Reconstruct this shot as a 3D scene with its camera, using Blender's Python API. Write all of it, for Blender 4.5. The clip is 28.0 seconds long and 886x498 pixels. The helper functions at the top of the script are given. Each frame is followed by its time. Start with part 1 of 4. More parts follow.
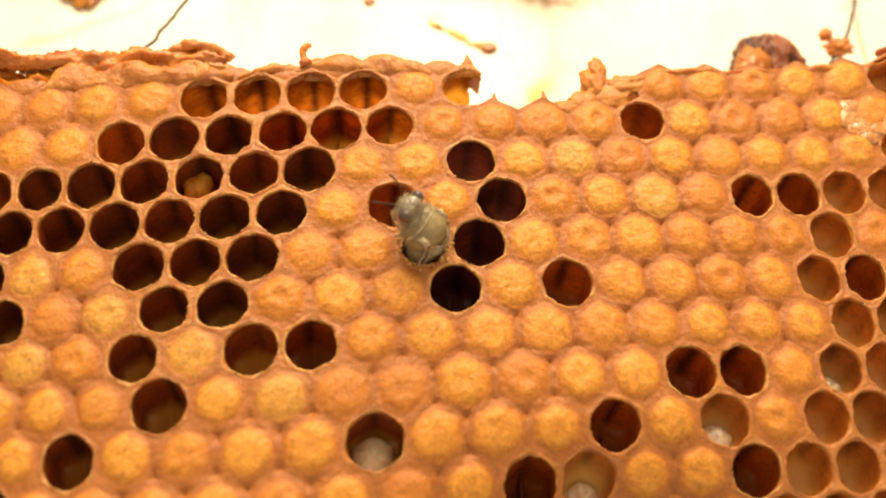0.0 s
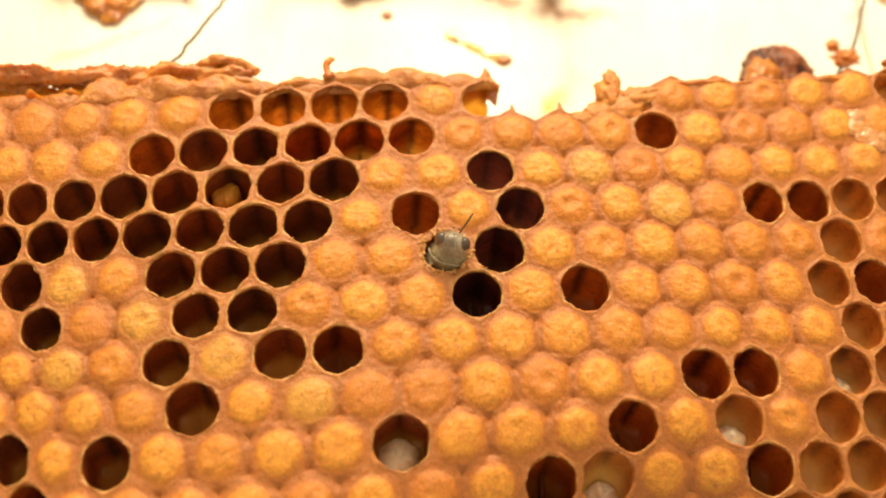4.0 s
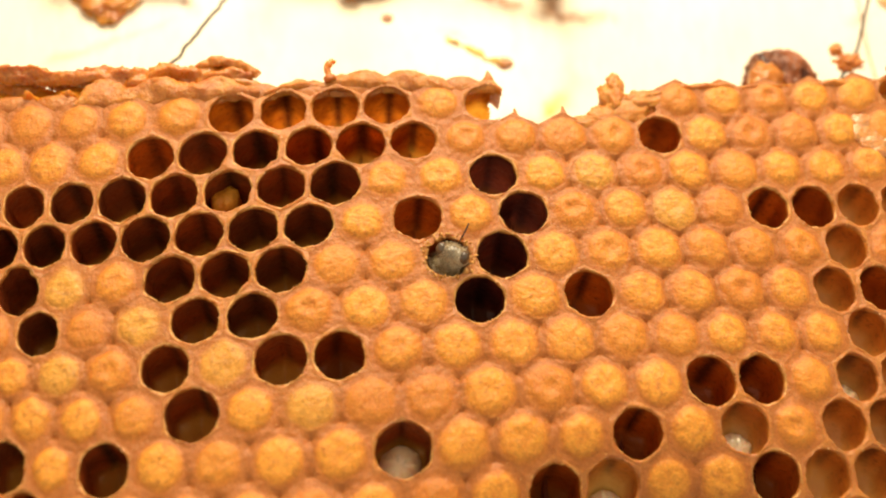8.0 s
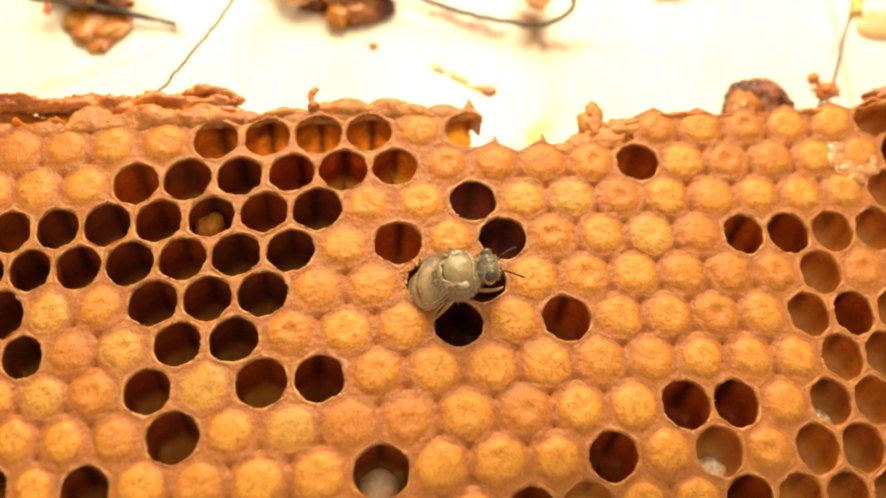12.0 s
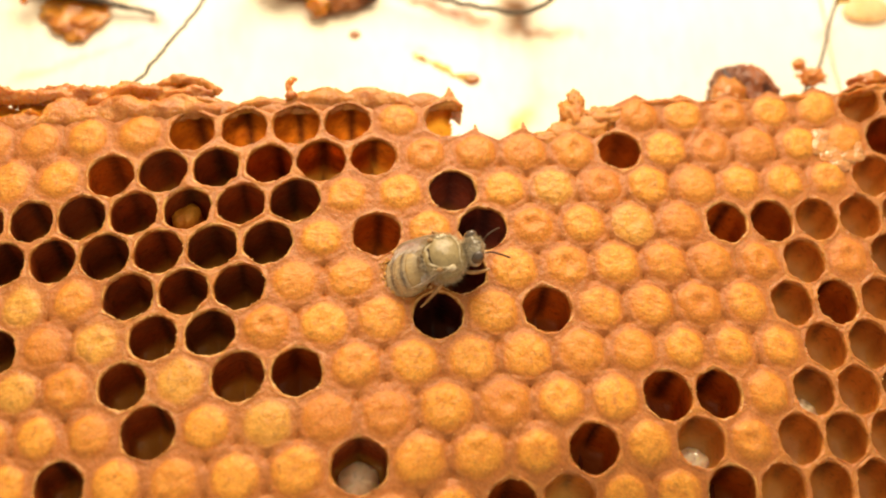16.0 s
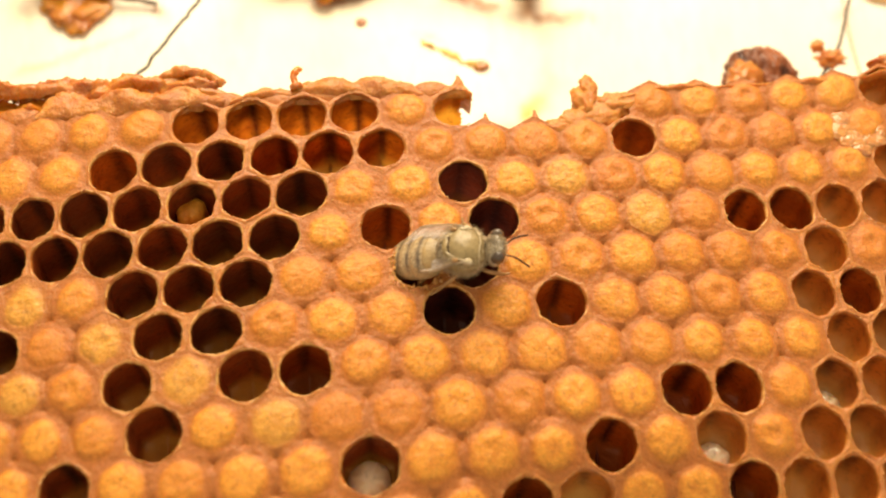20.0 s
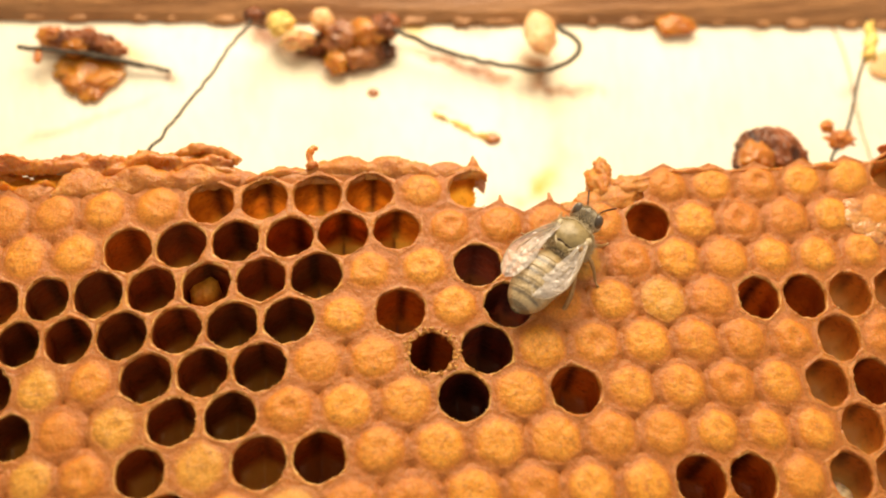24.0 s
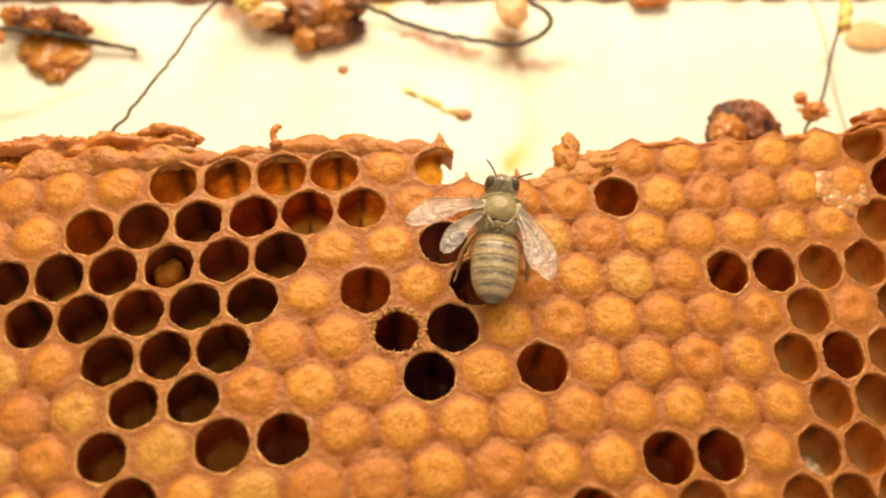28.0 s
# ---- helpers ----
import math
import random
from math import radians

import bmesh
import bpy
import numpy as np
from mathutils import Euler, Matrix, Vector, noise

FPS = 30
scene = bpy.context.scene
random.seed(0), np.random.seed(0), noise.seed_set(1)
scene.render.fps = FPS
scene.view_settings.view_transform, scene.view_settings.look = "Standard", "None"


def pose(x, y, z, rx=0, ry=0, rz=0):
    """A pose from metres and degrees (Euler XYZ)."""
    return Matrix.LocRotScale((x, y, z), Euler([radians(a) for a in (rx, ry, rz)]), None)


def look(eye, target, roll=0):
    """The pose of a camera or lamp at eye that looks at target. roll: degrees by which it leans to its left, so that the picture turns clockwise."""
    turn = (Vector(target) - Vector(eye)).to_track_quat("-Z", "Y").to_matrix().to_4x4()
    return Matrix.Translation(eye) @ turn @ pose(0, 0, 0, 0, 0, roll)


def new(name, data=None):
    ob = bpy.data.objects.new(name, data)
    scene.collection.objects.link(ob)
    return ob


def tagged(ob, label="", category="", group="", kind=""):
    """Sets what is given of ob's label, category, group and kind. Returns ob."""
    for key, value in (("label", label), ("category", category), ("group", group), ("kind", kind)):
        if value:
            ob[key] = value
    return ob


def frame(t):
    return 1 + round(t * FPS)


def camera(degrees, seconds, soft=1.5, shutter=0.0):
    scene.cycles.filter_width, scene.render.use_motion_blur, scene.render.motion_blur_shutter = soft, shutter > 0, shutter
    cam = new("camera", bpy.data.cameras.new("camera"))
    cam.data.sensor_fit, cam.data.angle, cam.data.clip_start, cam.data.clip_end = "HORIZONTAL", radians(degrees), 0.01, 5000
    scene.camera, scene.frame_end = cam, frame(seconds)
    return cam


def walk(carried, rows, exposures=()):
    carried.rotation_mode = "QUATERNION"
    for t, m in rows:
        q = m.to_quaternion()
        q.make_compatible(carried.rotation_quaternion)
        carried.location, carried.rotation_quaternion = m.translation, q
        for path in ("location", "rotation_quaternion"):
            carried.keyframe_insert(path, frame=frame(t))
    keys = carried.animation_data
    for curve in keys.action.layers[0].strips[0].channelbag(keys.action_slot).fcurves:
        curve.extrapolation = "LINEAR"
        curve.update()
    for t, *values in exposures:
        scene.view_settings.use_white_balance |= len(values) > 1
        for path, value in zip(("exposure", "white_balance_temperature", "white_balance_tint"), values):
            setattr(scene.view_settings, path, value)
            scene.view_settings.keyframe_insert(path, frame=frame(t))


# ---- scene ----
import itertools

cam = camera(46.63, 28.0, soft=2.0)
# a close lens: the board behind the comb is a little out of focus
cam.data.dof.use_dof, cam.data.dof.focus_distance, cam.data.dof.aperture_fstop = True, 0.1035, 16
# seconds, place in millimetres, turn in degrees
PATH = [
    (0.0, -13.15, -90.60, -41.80, 114.747, 4.629, -4.142),
    (0.5, -13.00, -91.28, -42.13, 114.737, 4.679, -4.213),
    (1.0, -13.53, -91.39, -42.21, 114.894, 4.701, -4.244),
    (1.5, -13.44, -92.43, -42.46, 114.989, 4.707, -4.184),
    (2.0, -14.51, -92.72, -42.62, 115.015, 4.727, -4.101),
    (2.5, -14.88, -93.85, -43.16, 115.064, 4.733, -3.978),
    (3.0, -14.85, -94.09, -43.34, 115.324, 4.668, -3.992),
    (3.5, -15.26, -93.42, -43.10, 115.193, 4.728, -3.796),
    (5.5, -15.14, -93.62, -43.10, 115.273, 5.068, -4.174),
    (6.0, -15.36, -93.96, -43.29, 115.239, 5.049, -4.298),
    (6.5, -15.69, -93.21, -43.01, 115.281, 5.107, -4.444),
    (7.0, -15.52, -92.73, -42.90, 115.208, 4.879, -4.320),
    (7.5, -15.97, -92.83, -43.04, 115.418, 4.832, -4.295),
    (8.0, -16.10, -92.34, -42.41, 115.370, 4.826, -4.270),
    (8.5, -15.52, -92.93, -42.62, 115.551, 4.759, -4.299),
    (9.0, -15.39, -92.51, -42.43, 115.671, 4.772, -4.348),
    (9.5, -15.86, -93.02, -42.71, 115.854, 4.847, -4.415),
    (10.0, -15.97, -94.19, -43.13, 115.941, 4.828, -4.423),
    (10.5, -15.38, -94.10, -43.20, 116.249, 4.771, -4.534),
    (11.0, -15.29, -94.89, -43.66, 116.493, 4.766, -4.507),
    (11.5, -14.90, -94.46, -43.39, 116.584, 4.666, -4.483),
    (12.0, -14.28, -94.06, -43.10, 116.644, 4.725, -4.356),
    (12.5, -13.51, -94.07, -42.98, 116.443, 4.858, -4.232),
    (14.5, -12.58, -93.92, -42.78, 116.147, 5.057, -4.310),
    (15.0, -12.70, -94.29, -42.72, 116.101, 5.100, -4.264),
    (15.5, -12.12, -93.82, -42.70, 116.077, 5.112, -4.257),
    (16.0, -12.27, -93.26, -42.50, 115.993, 5.132, -4.289),
    (16.5, -12.58, -93.03, -42.37, 115.848, 5.189, -4.080),
    (17.0, -11.54, -92.83, -42.37, 115.807, 5.119, -4.062),
    (17.5, -11.65, -91.72, -41.52, 115.633, 5.277, -3.931),
    (18.0, -11.83, -92.00, -41.55, 115.602, 5.366, -3.676),
    (18.5, -11.54, -91.33, -41.14, 115.607, 5.400, -3.708),
    (19.0, -13.13, -91.39, -41.26, 115.464, 5.537, -3.495),
    (19.5, -12.71, -91.64, -41.29, 115.392, 5.451, -3.399),
    (20.0, -11.82, -91.19, -40.84, 115.343, 5.510, -3.353),
    (20.5, -11.29, -90.98, -40.77, 115.358, 5.646, -3.678),
    (22.5, -10.15, -92.07, -40.62, 115.488, 5.885, -3.833),
    (23.0, -10.73, -92.04, -39.66, 115.710, 5.809, -4.050),
    (23.5, -12.47, -93.69, -38.11, 116.229, 5.786, -3.995),
    (24.0, -14.03, -93.48, -35.60, 116.831, 5.002, -4.235),
    (24.5, -10.41, -92.89, -35.08, 116.320, 5.337, -4.315),
    (25.0, -11.57, -93.44, -35.29, 116.092, 5.719, -4.097),
    (25.5, -11.15, -92.60, -34.85, 116.100, 5.633, -3.811),
    (26.0, -10.84, -92.71, -35.37, 115.940, 5.575, -3.812),
    (26.5, -10.72, -92.13, -35.15, 115.594, 5.662, -3.845),
    (27.0, -9.93, -92.36, -35.32, 115.556, 5.694, -3.992),
    (27.5, -10.33, -92.42, -35.21, 115.586, 5.773, -4.069),
    (28.0, -10.71, -92.81, -35.30, 115.545, 5.706, -4.047),
]
walk(cam, [(t, pose(x / 1000, y / 1000, z / 1000, a, b, c)) for t, x, y, z, a, b, c in PATH],
     [(0.0, 0.66), (22.5, 0.63), (24.0, 0.48), (26.0, 0.37), (28.0, 0.37)])

# ---- light ----
world = bpy.data.worlds.new("room")
scene.world = world
world.use_nodes = True
world.node_tree.nodes["Background"].inputs[0].default_value = (1.0, 0.83, 0.62, 1)
world.node_tree.nodes["Background"].inputs[1].default_value = 0.48
lamp_data = bpy.data.lights.new("work_lamp", "AREA")
lamp_data.shape, lamp_data.size = "DISK", 0.19
lamp_data.energy, lamp_data.color = 0.66, (1.0, 0.82, 0.58)
lamp = new("work_lamp", lamp_data)
lamp.matrix_world = look((0.012, -0.135, 0.175), (0, 0, 0.01))


# ---- materials ----
def material(name, colour, colour2=None, rough=0.5, scale=900, fine=4000, bump=0.3, sss=0.0, radius=0.0008, translucent=0.0,
             fleck=None, metal=0.0, spec=0.5, coat=0.0, piece=0.0, stretch=(1, 1, 1), crown=None, grit=0.3, base=None, speck=0.0):
    """Two scales of noise in colour, roughness and relief."""
    m = bpy.data.materials.new(name)
    m.use_nodes = True
    n, l = m.node_tree.nodes, m.node_tree.links
    p = n["Principled BSDF"]
    co = n.new("ShaderNodeTexCoord")
    mp = n.new("ShaderNodeMapping")
    mp.inputs["Scale"].default_value = stretch
    l.new(co.outputs["Object"], mp.inputs[0])
    big = n.new("ShaderNodeTexNoise")
    big.inputs["Scale"].default_value, big.inputs["Detail"].default_value = scale, 4
    small = n.new("ShaderNodeTexNoise")
    small.inputs["Scale"].default_value, small.inputs["Detail"].default_value = fine, 3
    for t in (big, small):
        l.new(mp.outputs[0], t.inputs["Vector"])
    micro = n.new("ShaderNodeTexNoise")
    micro.inputs["Scale"].default_value, micro.inputs["Detail"].default_value, micro.inputs["Roughness"].default_value = fine * 2.6, 3, 0.65
    l.new(mp.outputs[0], micro.inputs["Vector"])
    c2 = colour2 or tuple(c * 0.7 for c in colour)
    ramp = n.new("ShaderNodeValToRGB")
    ramp.color_ramp.elements[0].position, ramp.color_ramp.elements[1].position = 0.33, 0.67
    ramp.color_ramp.elements[0].color, ramp.color_ramp.elements[1].color = (*c2, 1), (*colour, 1)
    if piece:
        info = n.new("ShaderNodeObjectInfo")
        add = n.new("ShaderNodeMath")
        add.operation = "MULTIPLY_ADD"
        add.inputs[1].default_value, add.inputs[2].default_value = piece, -piece / 2
        l.new(info.outputs["Random"], add.inputs[0])
        both = n.new("ShaderNodeMath")
        l.new(add.outputs[0], both.inputs[0])
        l.new(big.outputs["Fac"], both.inputs[1])
        l.new(both.outputs[0], ramp.inputs[0])
    else:
        l.new(big.outputs["Fac"], ramp.inputs[0])
    mix = n.new("ShaderNodeMix")
    mix.data_type = "RGBA"
    l.new(ramp.outputs[0], mix.inputs["A"])
    mix.inputs["B"].default_value = (*(fleck or tuple(c * 0.6 for c in c2)), 1)
    spots = n.new("ShaderNodeMapRange")
    spots.inputs["From Min"].default_value, spots.inputs["From Max"].default_value = 0.55, 0.8
    l.new(small.outputs["Fac"], spots.inputs[0])
    l.new(spots.outputs[0], mix.inputs["Factor"])
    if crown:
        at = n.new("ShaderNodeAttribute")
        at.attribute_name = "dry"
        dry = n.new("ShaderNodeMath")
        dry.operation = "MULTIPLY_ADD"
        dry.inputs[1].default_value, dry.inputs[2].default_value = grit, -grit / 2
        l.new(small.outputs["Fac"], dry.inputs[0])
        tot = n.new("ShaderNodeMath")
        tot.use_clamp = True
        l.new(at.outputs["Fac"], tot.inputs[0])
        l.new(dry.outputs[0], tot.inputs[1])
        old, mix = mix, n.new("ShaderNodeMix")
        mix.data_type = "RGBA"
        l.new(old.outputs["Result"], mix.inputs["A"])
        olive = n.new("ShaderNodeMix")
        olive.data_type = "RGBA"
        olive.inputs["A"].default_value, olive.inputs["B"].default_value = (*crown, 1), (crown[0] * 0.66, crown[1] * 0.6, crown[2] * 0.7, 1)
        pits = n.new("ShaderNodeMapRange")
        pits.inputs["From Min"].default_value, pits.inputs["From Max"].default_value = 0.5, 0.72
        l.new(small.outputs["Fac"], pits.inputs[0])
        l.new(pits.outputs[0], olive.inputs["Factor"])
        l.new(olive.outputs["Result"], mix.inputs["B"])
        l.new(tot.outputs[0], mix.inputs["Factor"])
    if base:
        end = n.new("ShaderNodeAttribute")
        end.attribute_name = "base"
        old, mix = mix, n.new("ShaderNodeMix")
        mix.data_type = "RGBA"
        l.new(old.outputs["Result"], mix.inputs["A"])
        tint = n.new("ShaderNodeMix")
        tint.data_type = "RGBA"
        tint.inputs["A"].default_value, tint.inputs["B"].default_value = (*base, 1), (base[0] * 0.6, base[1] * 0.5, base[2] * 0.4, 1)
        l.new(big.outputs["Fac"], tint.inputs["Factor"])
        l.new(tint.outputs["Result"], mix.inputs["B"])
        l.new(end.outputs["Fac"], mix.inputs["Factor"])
    if speck:
        old, mix = mix, n.new("ShaderNodeMix")
        mix.data_type, mix.blend_type = "RGBA", "MULTIPLY"
        mix.inputs["Factor"].default_value = 1.0
        grain = n.new("ShaderNodeMapRange")
        grain.inputs["From Min"].default_value, grain.inputs["From Max"].default_value = 0.32, 0.68
        grain.inputs["To Min"].default_value, grain.inputs["To Max"].default_value = 1 - speck, 1 + speck * 0.6
        l.new(micro.outputs["Fac"], grain.inputs[0])
        l.new(old.outputs["Result"], mix.inputs["A"])
        l.new(grain.outputs[0], mix.inputs["B"])
    l.new(mix.outputs["Result"], p.inputs["Base Color"])
    rr = n.new("ShaderNodeMapRange")
    rr.inputs["To Min"].default_value, rr.inputs["To Max"].default_value = max(0.03, rough - 0.15), min(1, rough + 0.15)
    l.new(small.outputs["Fac"], rr.inputs[0])
    l.new(rr.outputs[0], p.inputs["Roughness"])
    p.inputs["Metallic"].default_value = metal
    p.inputs["Specular IOR Level"].default_value = spec
    p.inputs["Coat Weight"].default_value = coat
    p.inputs["Coat Roughness"].default_value = 0.15
    if sss:
        p.inputs["Subsurface Weight"].default_value = sss
        p.inputs["Subsurface Radius"].default_value = (1, 0.45, 0.18)
        p.inputs["Subsurface Scale"].default_value = radius
    if bump:
        b1 = n.new("ShaderNodeBump")
        b1.inputs["Strength"].default_value, b1.inputs["Distance"].default_value = bump, 0.5 / scale
        l.new(big.outputs["Fac"], b1.inputs["Height"])
        b2 = n.new("ShaderNodeBump")
        b2.inputs["Strength"].default_value, b2.inputs["Distance"].default_value = bump, 0.5 / fine
        l.new(small.outputs["Fac"], b2.inputs["Height"])
        l.new(b1.outputs[0], b2.inputs["Normal"])
        b3 = n.new("ShaderNodeBump")
        b3.inputs["Strength"].default_value, b3.inputs["Distance"].default_value = (0.9 if speck else 0.25) * bump, 0.4 / fine
        l.new(micro.outputs["Fac"], b3.inputs["Height"])
        l.new(b2.outputs[0], b3.inputs["Normal"])
        l.new(b3.outputs[0], p.inputs["Normal"])
    if translucent:
        tr = n.new("ShaderNodeBsdfTranslucent")
        l.new(mix.outputs["Result"], tr.inputs["Color"])
        ms = n.new("ShaderNodeMixShader")
        ms.inputs[0].default_value = translucent
        l.new(p.outputs[0], ms.inputs[1])
        l.new(tr.outputs[0], ms.inputs[2])
        l.new(ms.outputs[0], n["Material Output"].inputs[0])
    return m


def glassy(name, colour, alpha, rough=0.2):
    """A thin clear film: mostly let through, with gloss."""
    m = bpy.data.materials.new(name)
    m.use_nodes = True
    n, l = m.node_tree.nodes, m.node_tree.links
    p = n["Principled BSDF"]
    p.inputs["Base Color"].default_value = (*colour, 1)
    p.inputs["Roughness"].default_value = rough
    p.inputs["Alpha"].default_value = alpha
    p.inputs["Specular IOR Level"].default_value = 1.0
    co = n.new("ShaderNodeTexCoord")
    no = n.new("ShaderNodeTexNoise")
    no.inputs["Scale"].default_value = 1400
    l.new(co.outputs["Object"], no.inputs["Vector"])
    b = n.new("ShaderNodeBump")
    b.inputs["Strength"].default_value, b.inputs["Distance"].default_value = 1.0, 0.0005
    l.new(no.outputs["Fac"], b.inputs["Height"])
    l.new(b.outputs[0], p.inputs["Normal"])
    return m


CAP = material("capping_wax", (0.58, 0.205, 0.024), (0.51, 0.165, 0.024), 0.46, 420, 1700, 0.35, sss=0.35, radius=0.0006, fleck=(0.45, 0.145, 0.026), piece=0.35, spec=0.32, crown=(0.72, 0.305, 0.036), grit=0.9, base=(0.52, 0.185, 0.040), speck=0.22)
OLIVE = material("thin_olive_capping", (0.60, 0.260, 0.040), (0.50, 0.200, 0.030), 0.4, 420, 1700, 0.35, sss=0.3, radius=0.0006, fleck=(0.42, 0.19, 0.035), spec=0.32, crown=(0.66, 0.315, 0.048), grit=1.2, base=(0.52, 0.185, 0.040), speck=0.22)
WEB = material("comb_wax", (0.54, 0.200, 0.030), (0.42, 0.140, 0.030), 0.36, 480, 2300, 0.5, sss=0.35, radius=0.0006, fleck=(0.46, 0.165, 0.045), spec=0.4, coat=0.08, speck=0.25)
# In the linings, crown is a painted shade stripe and base a painted glow.
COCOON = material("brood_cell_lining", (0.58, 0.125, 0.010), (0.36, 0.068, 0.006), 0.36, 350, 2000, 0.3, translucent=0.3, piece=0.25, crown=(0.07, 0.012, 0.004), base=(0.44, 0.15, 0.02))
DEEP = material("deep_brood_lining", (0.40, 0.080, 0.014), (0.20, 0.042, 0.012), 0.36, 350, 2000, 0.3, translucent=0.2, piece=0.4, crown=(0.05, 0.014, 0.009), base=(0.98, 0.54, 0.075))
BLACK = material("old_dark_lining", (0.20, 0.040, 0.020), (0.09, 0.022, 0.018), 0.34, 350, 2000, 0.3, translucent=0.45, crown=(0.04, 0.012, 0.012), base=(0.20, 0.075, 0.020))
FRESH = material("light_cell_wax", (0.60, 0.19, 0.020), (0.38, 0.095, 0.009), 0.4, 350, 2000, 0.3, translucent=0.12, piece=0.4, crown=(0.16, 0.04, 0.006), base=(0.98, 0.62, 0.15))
# Broken cell's wax, brighter in colour to stand in for light from behind.
BRIGHT = material("thin_backlit_wax", (0.98, 0.50, 0.06), (0.92, 0.38, 0.03), 0.35, 350, 2000, 0.3, translucent=0.75, crown=(0.30, 0.07, 0.01))
BACKWALL = material("back_wall_wax", (0.26, 0.056, 0.010), (0.16, 0.034, 0.007), 0.5, 500, 2500, 0.3, translucent=0.2)
AMBER = material("thin_amber_wax", (0.68, 0.19, 0.011), (0.36, 0.072, 0.005), 0.35, 450, 2000, 0.3, translucent=0.65, crown=(0.09, 0.016, 0.004), base=(0.95, 0.55, 0.09))
CRUMB = material("chewed_wax", (0.72, 0.41, 0.12), (0.56, 0.26, 0.06), 0.4, 1500, 5000, 0.4)
TORN = material("torn_wax", (0.64, 0.235, 0.024), (0.38, 0.105, 0.011), 0.28, 300, 1700, 0.4, sss=0.55, radius=0.0013, fleck=(0.54, 0.21, 0.04), coat=0.15, speck=0.2)
CAPLIP = material("soft_torn_wax", (0.62, 0.245, 0.028), (0.44, 0.140, 0.018), 0.34, 420, 1800, 0.6, sss=0.55, radius=0.0011, fleck=(0.62, 0.27, 0.05), coat=0.08, speck=0.2)
BACK = material("comb_back_wax", (0.30, 0.12, 0.03), None, 0.5, 300, 1500, 0.4)
PINE = material("pale_pine", (0.93, 0.88, 0.73), (0.91, 0.83, 0.60), 0.42, 38, 500, 0.08, fleck=(0.91, 0.85, 0.68), stretch=(1.5, 1, 0.6), crown=(0.30, 0.105, 0.012), grit=0.3, base=(0.92, 0.62, 0.07))
BAR = material("stained_bar_wood", (0.50, 0.24, 0.085), (0.30, 0.13, 0.045), 0.5, 200, 1500, 0.5, stretch=(0.3, 1, 2))
PROPOLIS = material("propolis", (0.58, 0.22, 0.042), (0.24, 0.075, 0.018), 0.28, 260, 1300, 0.6, sss=0.5, radius=0.002, fleck=(0.55, 0.3, 0.15), coat=0.2)
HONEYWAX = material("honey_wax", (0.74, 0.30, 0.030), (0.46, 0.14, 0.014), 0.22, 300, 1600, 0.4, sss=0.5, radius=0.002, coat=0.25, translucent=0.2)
PALEWAX = material("pale_wax_blob", (0.86, 0.58, 0.30), (0.74, 0.38, 0.14), 0.3, 300, 1600, 0.3, sss=0.5, radius=0.002)
YELLOW = material("yellow_stain_wax", (0.86, 0.62, 0.16), (0.80, 0.46, 0.09), 0.4, 300, 1600, 0.2)
WIRE = material("tinned_wire", (0.10, 0.08, 0.055), (0.05, 0.04, 0.03), 0.4, 900, 4000, 0.4, metal=0.6)
GREY = material("grey_lump_wax", (0.36, 0.105, 0.026), (0.06, 0.021, 0.011), 0.24, 330, 1300, 0.9, sss=0.15, fleck=(0.24, 0.115, 0.06), stretch=(1.6, 1, 0.7), spec=0.35)
POLLEN = material("bee_bread", (0.98, 0.46, 0.04), (0.74, 0.26, 0.018), 0.5, 700, 2600, 0.5)
TAN = material("crumbly_tan_wax", (0.62, 0.250, 0.034), (0.47, 0.155, 0.020), 0.4, 600, 2000, 0.45, sss=0.5, radius=0.001, fleck=(0.66, 0.31, 0.06), spec=0.4, coat=0.08, speck=0.2)
SHINE = material("wet_wax", (0.64, 0.28, 0.055), (0.52, 0.19, 0.032), 0.16, 500, 1300, 0.7, sss=0.4, radius=0.0006, coat=1.0, spec=0.7)
JELLY = material("white_brood_jelly", (0.84, 0.70, 0.46), (0.72, 0.52, 0.28), 0.1, 400, 1500, 0.1, sss=0.4, coat=0.8)

# ---- shapes for wax, wire and wood ----
def blob(centre, radii, amp=0.25, freq=1.0, level=3, seed=0):
    bm = bmesh.new()
    bmesh.ops.create_icosphere(bm, subdivisions=level, radius=1)
    verts = []
    for v in bm.verts:
        p = v.co.copy()
        k = 1 + amp * noise.noise(p * freq * 1.3 + Vector((seed * 7.1, 0, 0))) + amp * 0.5 * noise.noise(p * freq * 3.1 + Vector((0, seed * 3.3, 0)))
        k += amp * 0.2 * noise.noise(p * freq * 7.3 + Vector((0, 0, seed * 2.1))) if level > 2 else 0
        verts.append(tuple(c + a * b * k for c, a, b in zip(centre, p, radii)))
    faces = [tuple(v.index for v in f.verts) for f in bm.faces]
    bm.free()
    return verts, faces


